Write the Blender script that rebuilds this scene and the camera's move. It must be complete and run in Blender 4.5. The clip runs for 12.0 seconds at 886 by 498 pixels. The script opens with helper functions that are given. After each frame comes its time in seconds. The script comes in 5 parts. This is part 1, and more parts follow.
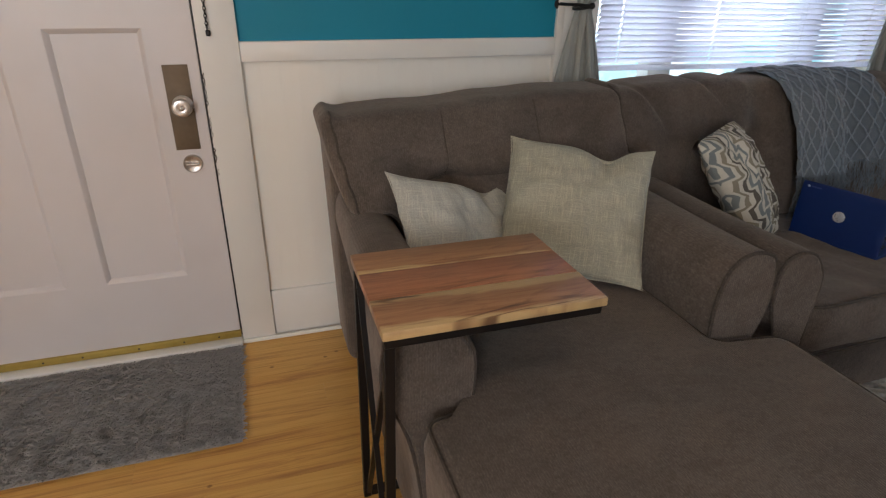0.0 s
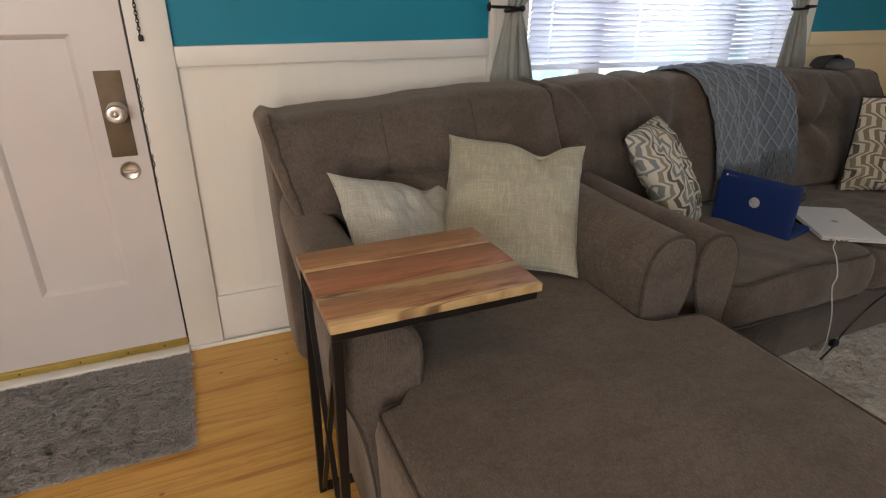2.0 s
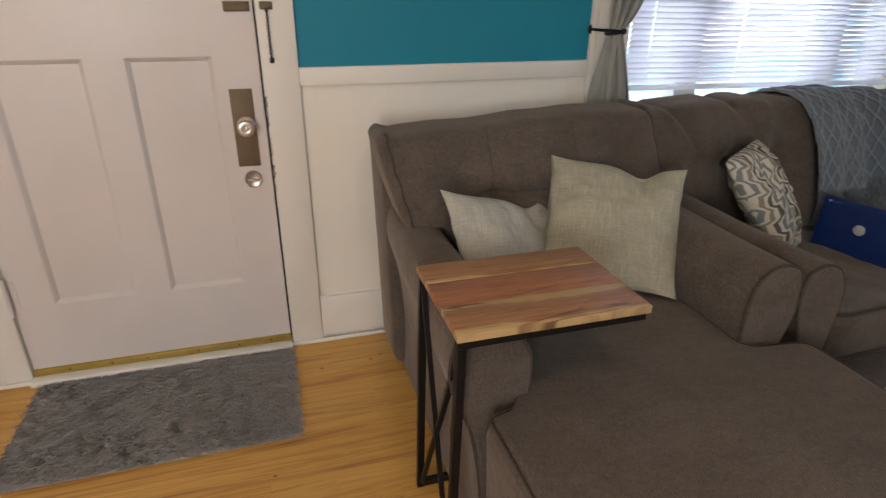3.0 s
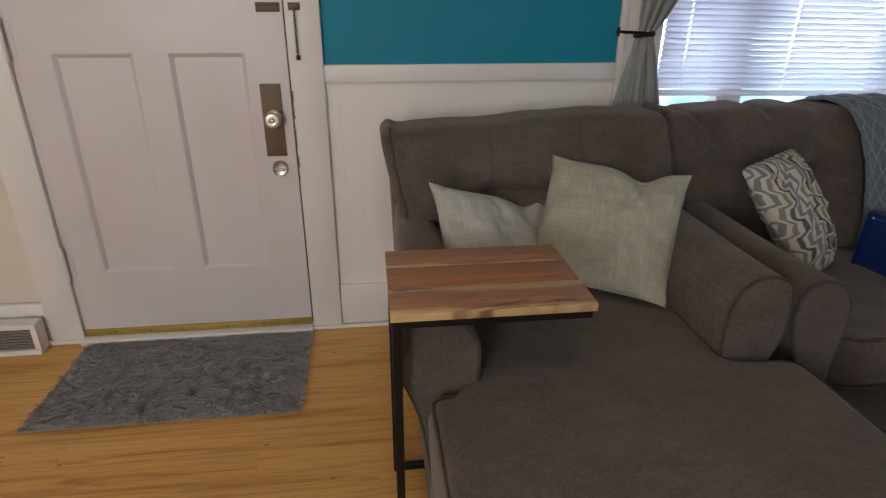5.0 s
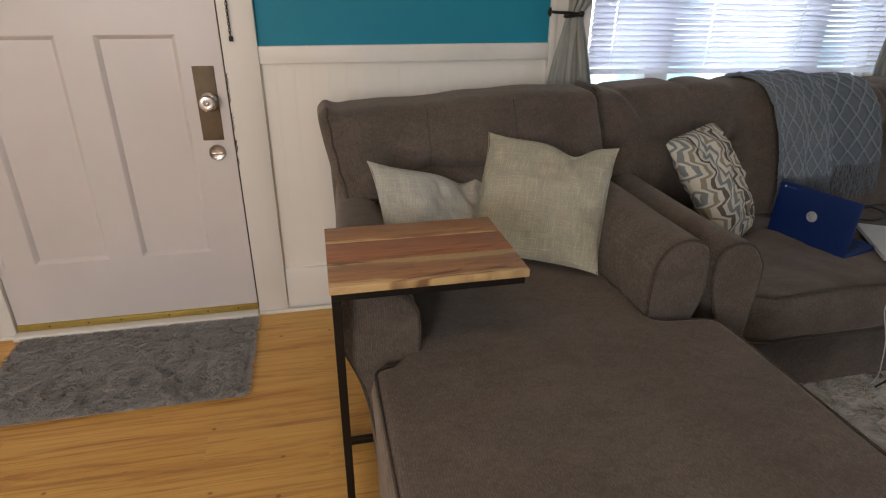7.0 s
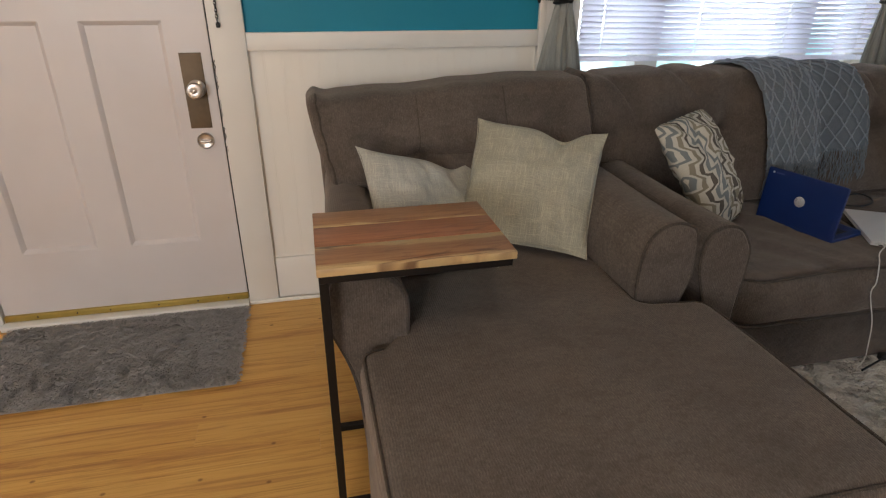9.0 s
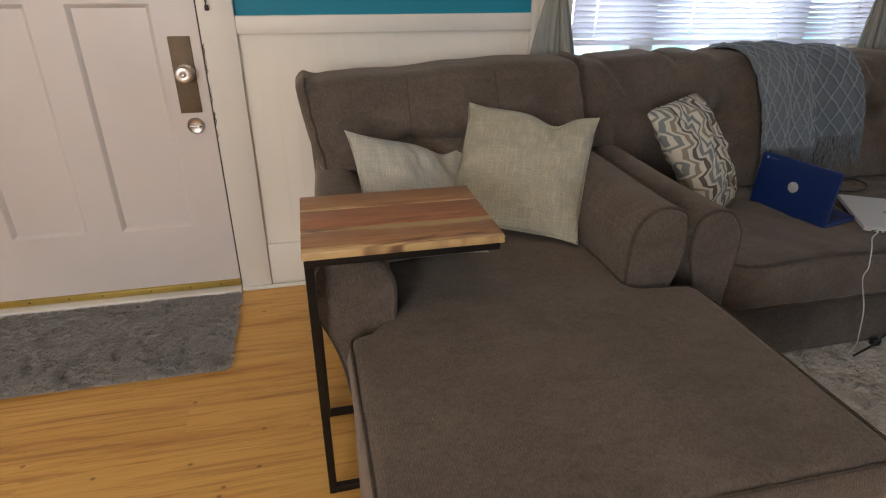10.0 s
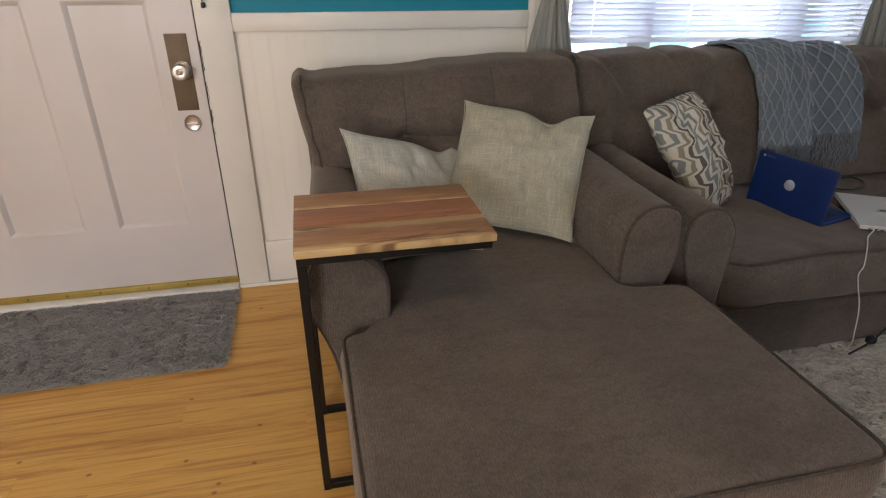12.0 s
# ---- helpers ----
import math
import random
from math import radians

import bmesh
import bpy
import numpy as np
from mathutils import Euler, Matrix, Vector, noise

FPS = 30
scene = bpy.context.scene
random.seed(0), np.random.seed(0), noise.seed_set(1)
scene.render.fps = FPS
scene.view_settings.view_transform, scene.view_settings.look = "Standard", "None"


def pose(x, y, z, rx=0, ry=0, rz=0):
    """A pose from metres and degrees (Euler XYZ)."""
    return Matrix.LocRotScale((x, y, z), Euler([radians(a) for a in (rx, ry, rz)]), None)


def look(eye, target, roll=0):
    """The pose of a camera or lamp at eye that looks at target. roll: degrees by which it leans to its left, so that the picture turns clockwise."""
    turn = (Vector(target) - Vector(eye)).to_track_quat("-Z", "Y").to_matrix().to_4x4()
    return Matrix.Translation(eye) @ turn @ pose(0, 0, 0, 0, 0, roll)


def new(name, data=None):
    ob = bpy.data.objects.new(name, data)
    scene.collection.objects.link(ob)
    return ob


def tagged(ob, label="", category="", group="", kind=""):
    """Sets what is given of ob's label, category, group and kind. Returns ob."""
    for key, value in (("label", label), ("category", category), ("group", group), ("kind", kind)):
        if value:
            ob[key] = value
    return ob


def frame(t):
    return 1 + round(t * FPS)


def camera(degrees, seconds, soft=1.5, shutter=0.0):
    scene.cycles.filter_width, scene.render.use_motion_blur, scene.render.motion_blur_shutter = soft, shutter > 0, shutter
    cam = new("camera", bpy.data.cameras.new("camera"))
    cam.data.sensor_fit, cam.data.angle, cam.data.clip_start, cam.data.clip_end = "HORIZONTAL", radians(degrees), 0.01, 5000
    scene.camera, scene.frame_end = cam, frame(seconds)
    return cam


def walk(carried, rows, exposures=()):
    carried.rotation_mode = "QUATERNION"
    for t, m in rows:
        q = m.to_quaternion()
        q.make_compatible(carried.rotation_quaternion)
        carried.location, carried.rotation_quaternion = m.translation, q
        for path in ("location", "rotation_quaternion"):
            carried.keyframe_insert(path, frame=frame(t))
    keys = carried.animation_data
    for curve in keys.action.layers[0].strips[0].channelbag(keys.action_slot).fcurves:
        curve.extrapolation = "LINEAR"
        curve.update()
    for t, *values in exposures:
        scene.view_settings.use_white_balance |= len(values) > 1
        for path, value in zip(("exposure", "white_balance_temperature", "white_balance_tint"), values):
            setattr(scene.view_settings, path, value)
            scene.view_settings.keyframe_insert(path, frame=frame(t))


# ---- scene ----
cam = camera(75.0, 12.0, 1.2, 0.35)
PATH = [
    (0, (0.078, 0.513, 1.233), (0.64, 2.244, 0.404), 0.7),
    (0.5, (0.078, 0.505, 1.229), (0.709, 2.213, 0.402), 0.6),
    (1, (0.085, 0.48, 1.236), (0.758, 2.173, 0.411), 0.5),
    (1.5, (0.088, 0.463, 1.234), (0.795, 2.142, 0.408), 0.5),
    (2, (0.074, 0.46, 1.243), (0.8, 2.131, 0.417), 0.6),
    (2.5, (0.049, 0.473, 1.248), (0.782, 2.139, 0.421), 0.6),
    (2.8, (0.004, 0.482, 1.266), (0.725, 2.155, 0.44), 0.6),
    (2.9, (-0.071, 0.44, 1.306), (0.524, 2.158, 0.487), 0.7),
    (3, (-0.057, 0.43, 1.302), (0.467, 2.181, 0.491), 0.4),
    (3.2, (-0.048, 0.373, 1.302), (0.349, 2.166, 0.509), 0.3),
    (4.8, (0.194, 0.321, 1.283), (0.39, 2.149, 0.495), 0.2),
    (5, (0.209, 0.318, 1.277), (0.439, 2.142, 0.491), 0.3),
    (5.5, (0.234, 0.292, 1.265), (0.527, 2.103, 0.469), 0.3),
    (6, (0.235, 0.277, 1.261), (0.577, 2.074, 0.452), 0.4),
    (6.5, (0.235, 0.267, 1.263), (0.604, 2.055, 0.445), 0.4),
    (7, (0.234, 0.267, 1.263), (0.625, 2.046, 0.437), 0.4),
    (9, (0.244, 0.255, 1.24), (0.655, 2.021, 0.396), 0.4),
    (9.5, (0.26, 0.253, 1.225), (0.669, 2.009, 0.36), 0.4),
    (10, (0.271, 0.252, 1.227), (0.68, 2.001, 0.348), 0.4),
    (10.5, (0.273, 0.251, 1.224), (0.682, 1.999, 0.342), 0.5),
    (11, (0.278, 0.245, 1.23), (0.683, 1.991, 0.345), 0.4),
    (11.5, (0.284, 0.244, 1.227), (0.689, 1.991, 0.341), 0.4),
    (12, (0.29, 0.247, 1.232), (0.692, 1.992, 0.342), 0.4),
]
EXPOSURES = [(0.0, -0.16, 6070, 10), (2.0, 0.09, 6450, 10), (2.6, 0.09, 6450, 10), (3.2, -0.13, 6340, 10), (5.0, -0.36, 5970, 10), (7.0, -0.06, 6270, 10), (9.5, -0.01, 6370, 10), (12.0, 0.11, 6200, 10)]
walk(cam, [(t, look(eye, target, roll)) for t, eye, target, roll in PATH], EXPOSURES)

# ---- light ----
world = bpy.data.worlds.new("world")
scene.world = world
world.use_nodes = True
_wn, _wl = world.node_tree.nodes, world.node_tree.links
_sky = _wn.new("ShaderNodeTexSky")
_sky.sky_type, _sky.sun_disc, _sky.sun_elevation, _sky.sun_rotation = "NISHITA", False, radians(38), radians(200)
_wl.new(_sky.outputs["Color"], _wn["Background"].inputs["Color"])
_wn["Background"].inputs["Strength"].default_value = 0.12


def area_lamp(name, m, sx, sy, watts, colour):
    d = bpy.data.lights.new(name, "AREA")
    d.shape, d.size, d.size_y, d.energy, d.color = "RECTANGLE", sx, sy, watts, colour
    ob = new(name, d)
    ob.matrix_world = m
    return ob


# daylight through the windows behind and beside the viewer, and the ceiling light of the room
area_lamp("south_window_light", pose(-1.6, -2.52, 1.5, 90, 0, 0), 1.15, 1.3, 68, (1.0, 0.98, 0.965))
area_lamp("east_window_light", pose(3.83, 0.1, 1.42, 0, 90, 0), 1.2, 1.3, 10, (0.44, 0.70, 1.0))
CEILING_WATTS = 36.0

# ---- helpers of this scene ----
TAU = 2 * math.pi


def mesh_from(bm, name):
    me = bpy.data.meshes.new(name)
    bmesh.ops.recalc_face_normals(bm, faces=bm.faces)
    bm.to_mesh(me)
    bm.free()
    return me


def smooth(me, angle=40):
    me.polygons.foreach_set("use_smooth", [True] * len(me.polygons))
    if angle:
        me.set_sharp_from_angle(angle=radians(angle))
    return me


def part(name, bm, material, parent=None, label="", angle=40):
    me = bm if isinstance(bm, bpy.types.Mesh) else mesh_from(bm, name)
    smooth(me, angle)
    if material and not me.materials:
        me.materials.append(material)
    ob = new(name, me)
    ob.parent = parent
    if label:
        ob["label"] = label
    return ob


def thing(name, label, category, at=(0, 0, 0), group="", kind=""):
    ob = new(name)
    ob.location = at
    ob.empty_display_size = 0.05
    return tagged(ob, label, category, group, kind)


def box(x0, x1, y0, y1, z0, z1, bevel=0.0, seg=2, bm=None):
    b = bmesh.new()
    bmesh.ops.create_cube(b, size=1.0)
    for v in b.verts:
        v.co = Vector((x0 + (v.co.x + 0.5) * (x1 - x0), y0 + (v.co.y + 0.5) * (y1 - y0), z0 + (v.co.z + 0.5) * (z1 - z0)))
    if bevel:
        bmesh.ops.bevel(b, geom=b.edges[:], offset=bevel, segments=seg, affect="EDGES", profile=0.5)
    if bm is None:
        return b
    me = bpy.data.meshes.new("tmp")
    b.to_mesh(me)
    b.free()
    bm.from_mesh(me)
    bpy.data.meshes.remove(me)
    return bm


def pydata(verts, faces, name="m"):
    me = bpy.data.meshes.new(name)
    me.from_pydata([tuple(v) for v in verts], [], faces)
    me.update()
    return me


def to_bm(me):
    b = bmesh.new()
    b.from_mesh(me)
    bpy.data.meshes.remove(me)
    return b


def rounded(hx, hy, hz, r, n=(12, 8, 12), shape=None):
    """A soft block round the origin; shape(p, q) may move each point p (q: its place in the unit cube)."""
    b = bmesh.new()
    index = {}
    faces = []

    def vert(i, j, k):
        key = (i, j, k)
        if key not in index:
            q = Vector((2 * i / n[0] - 1, 2 * j / n[1] - 1, 2 * k / n[2] - 1))
            p = Vector((q.x * hx, q.y * hy, q.z * hz))
            inner = Vector((max(-hx + r, min(hx - r, p.x)), max(-hy + r, min(hy - r, p.y)), max(-hz + r, min(hz - r, p.z))))
            d = p - inner
            if d.length > 1e-9:
                p = inner + d.normalized() * r
            if shape:
                p = shape(p, q)
            index[key] = b.verts.new(p)
        return index[key]

    for i in range(n[0]):
        for j in range(n[1]):
            for k in (0, n[2]):
                faces.append([vert(i, j, k), vert(i + 1, j, k), vert(i + 1, j + 1, k), vert(i, j + 1, k)])
    for i in range(n[0]):
        for k in range(n[2]):
            for j in (0, n[1]):
                faces.append([vert(i, j, k), vert(i + 1, j, k), vert(i + 1, j, k + 1), vert(i, j, k + 1)])
    for j in range(n[1]):
        for k in range(n[2]):
            for i in (0, n[0]):
                faces.append([vert(i, j, k), vert(i, j + 1, k), vert(i, j + 1, k + 1), vert(i, j, k + 1)])
    for f in faces:
        b.faces.new(f)
    return b


def smooth_line(points, steps=6, closed=False):
    """Points on a Catmull-Rom line through the given ones."""
    p = [Vector(q) for q in points]
    n = len(p)
    out = []
    for i in range(n if closed else n - 1):
        a, b_, c, d = (p[(i + o) % n] if closed else p[max(0, min(n - 1, i + o))] for o in (-1, 0, 1, 2))
        for s in range(steps):
            t = s / steps
            out.append(0.5 * ((2 * b_) + (c - a) * t + (2 * a - 5 * b_ + 4 * c - d) * t * t + (3 * b_ - a - 3 * c + d) * t ** 3))
    if not closed:
        out.append(p[-1])
    return out


def tube(points, r, sides=6, closed=False, bm=None, taper=None):
    b = bm or bmesh.new()
    pts = [Vector(p) for p in points]
    n = len(pts)
    rings = []
    ref = Vector((0.3, 0.2, 1)).normalized()
    for i, p in enumerate(pts):
        a, c = (pts[i - 1], pts[(i + 1) % n]) if closed else (pts[max(0, i - 1)], pts[min(n - 1, i + 1)])
        way = (c - a).normalized()
        side = way.cross(ref)
        if side.length < 0.05:
            side = way.cross(Vector((1, 0, 0)))
        side.normalize()
        up = side.cross(way)
        rr = r * (taper(i / (n - 1)) if taper else 1)
        rings.append([b.verts.new(p + (side * math.cos(TAU * k / sides) + up * math.sin(TAU * k / sides)) * rr) for k in range(sides)])
    for i in range(n if closed else n - 1):
        a, c = rings[i], rings[(i + 1) % n]
        for k in range(sides):
            b.faces.new((a[k], a[(k + 1) % sides], c[(k + 1) % sides], c[k]))
    if not closed:
        b.faces.new(rings[0])
        b.faces.new(rings[-1])
    return b


def lathe(profile, sides=24, axis="z"):
    """profile: (radius, height) from bottom to top; turned round z, or round -y for things on a wall."""
    b = bmesh.new()
    rings = []
    for r, h in profile:
        ring = []
        for k in range(sides):
            x, y = r * math.cos(TAU * k / sides), r * math.sin(TAU * k / sides)
            ring.append(b.verts.new((x, y, h) if axis == "z" else (x, -h, y)))
        rings.append(ring)
    for a, c in zip(rings, rings[1:]):
        for k in range(sides):
            b.faces.new((a[k], a[(k + 1) % sides], c[(k + 1) % sides], c[k]))
    b.faces.new(rings[0])
    b.faces.new(rings[-1])
    return b


def sheet(f, nu, nv, thick=0.0, name="sheet"):
    """A sheet of nu x nv squares, f(u, v) -> point, with a thickness."""
    v = [f(i / nu, j / nv) for j in range(nv + 1) for i in range(nu + 1)]
    faces = [(j * (nu + 1) + i, j * (nu + 1) + i + 1, (j + 1) * (nu + 1) + i + 1, (j + 1) * (nu + 1) + i) for j in range(nv) for i in range(nu)]
    b = to_bm(pydata(v, faces, name))
    if thick:
        bmesh.ops.recalc_face_normals(b, faces=b.faces)
        bmesh.ops.solidify(b, geom=b.faces[:], thickness=thick)
    return b


def bump01(x, c, w):
    return math.exp(-(((x - c) / w) ** 2))


# ---- materials ----
class Nodes:
    def __init__(self, name):
        self.m = bpy.data.materials.new(name)
        self.m.use_nodes = True
        self.t = self.m.node_tree
        self.n, self.l = self.t.nodes, self.t.links
        self.bsdf = self.n["Principled BSDF"]

    def add(self, kind, **values):
        node = self.n.new(kind)
        for key, value in values.items():
            node.inputs[key].default_value = value
        return node

    def link(self, a, b):
        self.l.new(a, b)

    def coords(self, scale=(1, 1, 1), rot=(0, 0, 0), space="Object"):
        tc = self.n.new("ShaderNodeTexCoord")
        mp = self.n.new("ShaderNodeMapping")
        mp.inputs["Scale"].default_value = scale
        mp.inputs["Rotation"].default_value = [radians(a) for a in rot]
        self.link(tc.outputs[space], mp.inputs["Vector"])
        return mp.outputs["Vector"]

    def noise(self, vec, scale, detail=3.0, rough=0.55, distort=0.0):
        node = self.add("ShaderNodeTexNoise", Scale=scale, Detail=detail, Roughness=rough, Distortion=distort)
        if vec is not None:
            self.link(vec, node.inputs["Vector"])
        return node.outputs["Fac"]

    def ramp(self, fac, stops, mode="LINEAR"):
        node = self.n.new("ShaderNodeValToRGB")
        cr = node.color_ramp
        cr.interpolation = mode
        while len(cr.elements) < len(stops):
            cr.elements.new(0.5)
        for e, (pos, col) in zip(cr.elements, stops):
            e.position = pos
            e.color = (*col, 1) if len(col) == 3 else col
        self.link(fac, node.inputs["Fac"])
        return node.outputs["Color"]

    def math(self, op, a, b=None, c=None):
        node = self.n.new("ShaderNodeMath")
        node.operation = op
        for i, v in enumerate((a, b, c)):
            if v is None:
                continue
            if isinstance(v, (int, float)):
                node.inputs[i].default_value = v
            else:
                self.link(v, node.inputs[i])
        return node.outputs[0]

    def mix(self, fac, a, b, blend="MIX"):
        node = self.n.new("ShaderNodeMix")
        node.data_type, node.blend_type = "RGBA", blend
        for i, v in ((0, fac), (6, a), (7, b)):
            if isinstance(v, (int, float)):
                node.inputs[i].default_value = v
            elif isinstance(v, tuple):
                node.inputs[i].default_value = (*v, 1)
            else:
                self.link(v, node.inputs[i])
        return node.outputs[2]

    def xyz(self, vec):
        node = self.n.new("ShaderNodeSeparateXYZ")
        self.link(vec, node.inputs[0])
        return node.outputs

    def bump(self, height, strength=0.3, dist=0.002, base=None):
        node = self.add("ShaderNodeBump", Strength=strength, Distance=dist)
        self.link(height, node.inputs["Height"])
        if base is not None:
            self.link(base, node.inputs["Normal"])
        return node.outputs["Normal"]

    def done(self, colour=None, rough=None, normal=None, **values):
        for key, v in (("Base Color", colour), ("Roughness", rough), ("Normal", normal)):
            if v is None:
                continue
            if isinstance(v, (int, float)):
                self.bsdf.inputs[key].default_value = v
            elif isinstance(v, tuple):
                self.bsdf.inputs[key].default_value = (*v, 1)
            else:
                self.link(v, self.bsdf.inputs[key])
        for key, v in values.items():
            self.bsdf.inputs[key.replace("_", " ")].default_value = v
        return self.m


def paint(name, colour, dirt, rough=0.45, bump=0.08, brush=(1, 1, 1)):
    s = Nodes(name)
    v = s.coords(brush)
    big, fine = s.noise(v, 2.2, 4), s.noise(v, 60, 3)
    col = s.mix(s.ramp(big, [(0.4, (0, 0, 0)), (0.75, (1, 1, 1))]), colour, dirt)
    r = s.math("MULTIPLY_ADD", fine, 0.2, rough - 0.1)
    return s.done(col, r, s.bump(fine, bump, 0.001))


def upholstery(name, colour, second, cord=185.0, sheen=0.24):
    """Corded chenille: fine ribs, heathered yarn, worn patches."""
    s = Nodes(name)
    v = s.coords()
    big = s.noise(v, 3.2, 5, 0.6)
    mid = s.noise(v, 30, 4, 0.65)
    fleck = s.noise(s.coords((370, 120, 170)), 1.0, 3, 0.7)
    col = s.mix(s.ramp(big, [(0.35, (0, 0, 0)), (0.7, (1, 1, 1))]), colour, second)
    col = s.mix(s.math("MULTIPLY", s.ramp(fleck, [(0.38, (1, 1, 1)), (0.54, (0, 0, 0))]), 0.5), col, tuple(c * 0.58 for c in colour))
    col = s.mix(s.math("MULTIPLY", s.ramp(fleck, [(0.52, (0, 0, 0)), (0.74, (1, 1, 1))]), 0.42), col, tuple(min(1, c * 1.6) for c in second))
    col = s.mix(s.math("MULTIPLY", s.ramp(mid, [(0.5, (0, 0, 0)), (0.8, (1, 1, 1))]), 0.3), col, tuple(c * 1.4 for c in second))
    col = s.mix(s.math("MULTIPLY", s.ramp(s.noise(v, 75, 3, 0.6), [(0.36, (1, 1, 1)), (0.50, (0, 0, 0))]), 0.34), col, tuple(c * 0.6 for c in colour))
    nap = s.noise(s.coords((9, 16, 13)), 1.0, 4, 0.62, 0.6)
    col = s.mix(s.math("MULTIPLY", s.ramp(nap, [(0.50, (0, 0, 0)), (0.68, (1, 1, 1))]), 0.24), col, tuple(c * k for c, k in zip(second, (1.35, 1.28, 1.25))))
    col = s.mix(s.math("MULTIPLY", s.ramp(nap, [(0.32, (1, 1, 1)), (0.46, (0, 0, 0))]), 0.30), col, tuple(c * 0.62 for c in colour))
    x = s.xyz(v)
    rib = s.math("SINE", s.math("MULTIPLY_ADD", s.math("ADD", x[0], s.math("MULTIPLY", mid, 0.006)), cord * TAU, 0.0))
    col = s.mix(s.math("MULTIPLY", s.ramp(rib, [(0.0, (1, 1, 1)), (0.7, (0, 0, 0))]), s.math("MULTIPLY_ADD", mid, 0.42, -0.02)), col, tuple(c * 0.66 for c in colour))
    n1 = s.bump(rib, 0.2, 0.001)
    n2 = s.bump(s.math("ADD", s.math("MULTIPLY", fleck, 0.7), s.math("MULTIPLY", mid, 0.7)), 0.4, 0.003, n1)
    n3 = s.bump(s.noise(v, 9, 3, 0.55, 0.6), 0.25, 0.014, s.bump(big, 0.35, 0.03, n2))
    return s.done(col, 0.95, n3, Specular_IOR_Level=0.15, Sheen_Weight=sheen, Sheen_Roughness=0.5, Sheen_Tint=(1.0, 0.84, 0.72, 1.0))


def linen(name, colour, warp, weft):
    """Loose slub weave: a fine ground with sparse long light threads, more of them upright."""
    s = Nodes(name)
    a, b = s.noise(s.coords((18, 520, 18)), 1.0, 1, 0.5), s.noise(s.coords((520, 18, 18)), 1.0, 1, 0.5)
    big, grain = s.noise(s.coords(), 5, 3), s.noise(s.coords(), 260, 2, 0.6)
    col = s.mix(s.ramp(big, [(0.3, (0, 0, 0)), (0.7, (1, 1, 1))]), colour, tuple(c * 0.90 for c in colour))
    col = s.mix(s.math("MULTIPLY", s.ramp(grain, [(0.36, (1, 1, 1)), (0.52, (0, 0, 0))]), 0.45), col, weft)
    col = s.mix(s.math("MULTIPLY", s.ramp(a, [(0.32, (1, 1, 1)), (0.40, (0, 0, 0))]), 0.30), col, weft)
    col = s.mix(s.math("MULTIPLY", s.ramp(b, [(0.30, (1, 1, 1)), (0.38, (0, 0, 0))]), 0.30), col, weft)
    col = s.mix(s.math("MULTIPLY", s.ramp(a, [(0.58, (0, 0, 0)), (0.68, (1, 1, 1))]), 0.42), col, warp)
    col = s.mix(s.math("MULTIPLY", s.ramp(b, [(0.56, (0, 0, 0)), (0.66, (1, 1, 1))]), 0.50), col, warp)
    col = s.mix(s.math("MULTIPLY", s.ramp(grain, [(0.54, (0, 0, 0)), (0.70, (1, 1, 1))]), 0.25), col, warp)
    h = s.math("ADD", s.math("ADD", a, b), grain)
    return s.done(col, 0.92, s.bump(h, 0.45, 0.002), Specular_IOR_Level=0.15, Sheen_Weight=0.15)


def plain(name, colour, rough=0.5, metal=0.0, vary=0.25, scale=30.0, bump=0.1):
    s = Nodes(name)
    v = s.coords()
    n, f = s.noise(v, scale, 4), s.noise(v, scale * 8, 2)
    col = s.mix(n, tuple(c * (1 - vary) for c in colour), tuple(min(1, c * (1 + vary)) for c in colour))
    r = s.math("MULTIPLY_ADD", f, 0.25, rough - 0.12)
    return s.done(col, r, s.bump(f, bump, 0.001), Metallic=metal)


DOOR_WHITE = paint("door_white_paint", (0.68, 0.635, 0.63), (0.63, 0.58, 0.565), 0.36, 0.06)
TRIM_WHITE = paint("trim_white_paint", (0.80, 0.775, 0.73), (0.745, 0.715, 0.66), 0.42, 0.06)
WALL_CREAM = paint("beadboard_cream_paint", (0.87, 0.835, 0.765), (0.84, 0.795, 0.715), 0.5, 0.08)
TEAL = paint("teal_wall_paint", (0.003, 0.220, 0.335), (0.003, 0.195, 0.30), 0.6, 0.14)
PLASTER = paint("room_cream_paint", (0.72, 0.66, 0.56), (0.68, 0.61, 0.50), 0.7, 0.15)
CEILING = paint("ceiling_white_paint", (0.8, 0.79, 0.76), (0.76, 0.75, 0.72), 0.8, 0.15)
SOFA = upholstery("taupe_chenille", (0.096, 0.078, 0.066), (0.145, 0.118, 0.099))
PIPING = upholstery("dark_taupe_piping", (0.070, 0.056, 0.047), (0.092, 0.074, 0.062), 185.0, 0.05)
LINEN = linen("sage_linen_weave", (0.40, 0.38, 0.30), (0.58, 0.535, 0.39), (0.28, 0.277, 0.228))
LINEN_PALE = linen("pale_linen_weave", (0.46, 0.445, 0.387), (0.62, 0.585, 0.475), (0.32, 0.318, 0.288))
BLACK_METAL = plain("black_steel", (0.018, 0.015, 0.014), 0.45, 0.6)
DARK_IRON = plain("dark_iron", (0.03, 0.028, 0.028), 0.4, 0.7)
CHROME = plain("worn_satin_nickel", (0.55, 0.50, 0.46), 0.32, 1.0, 0.12)
BRONZE = plain("antique_bronze_plate", (0.165, 0.118, 0.075), 0.6, 0.35, 0.38, 26)
BRASS = plain("aged_brass", (0.46, 0.34, 0.09), 0.4, 0.75, 0.2, 20)
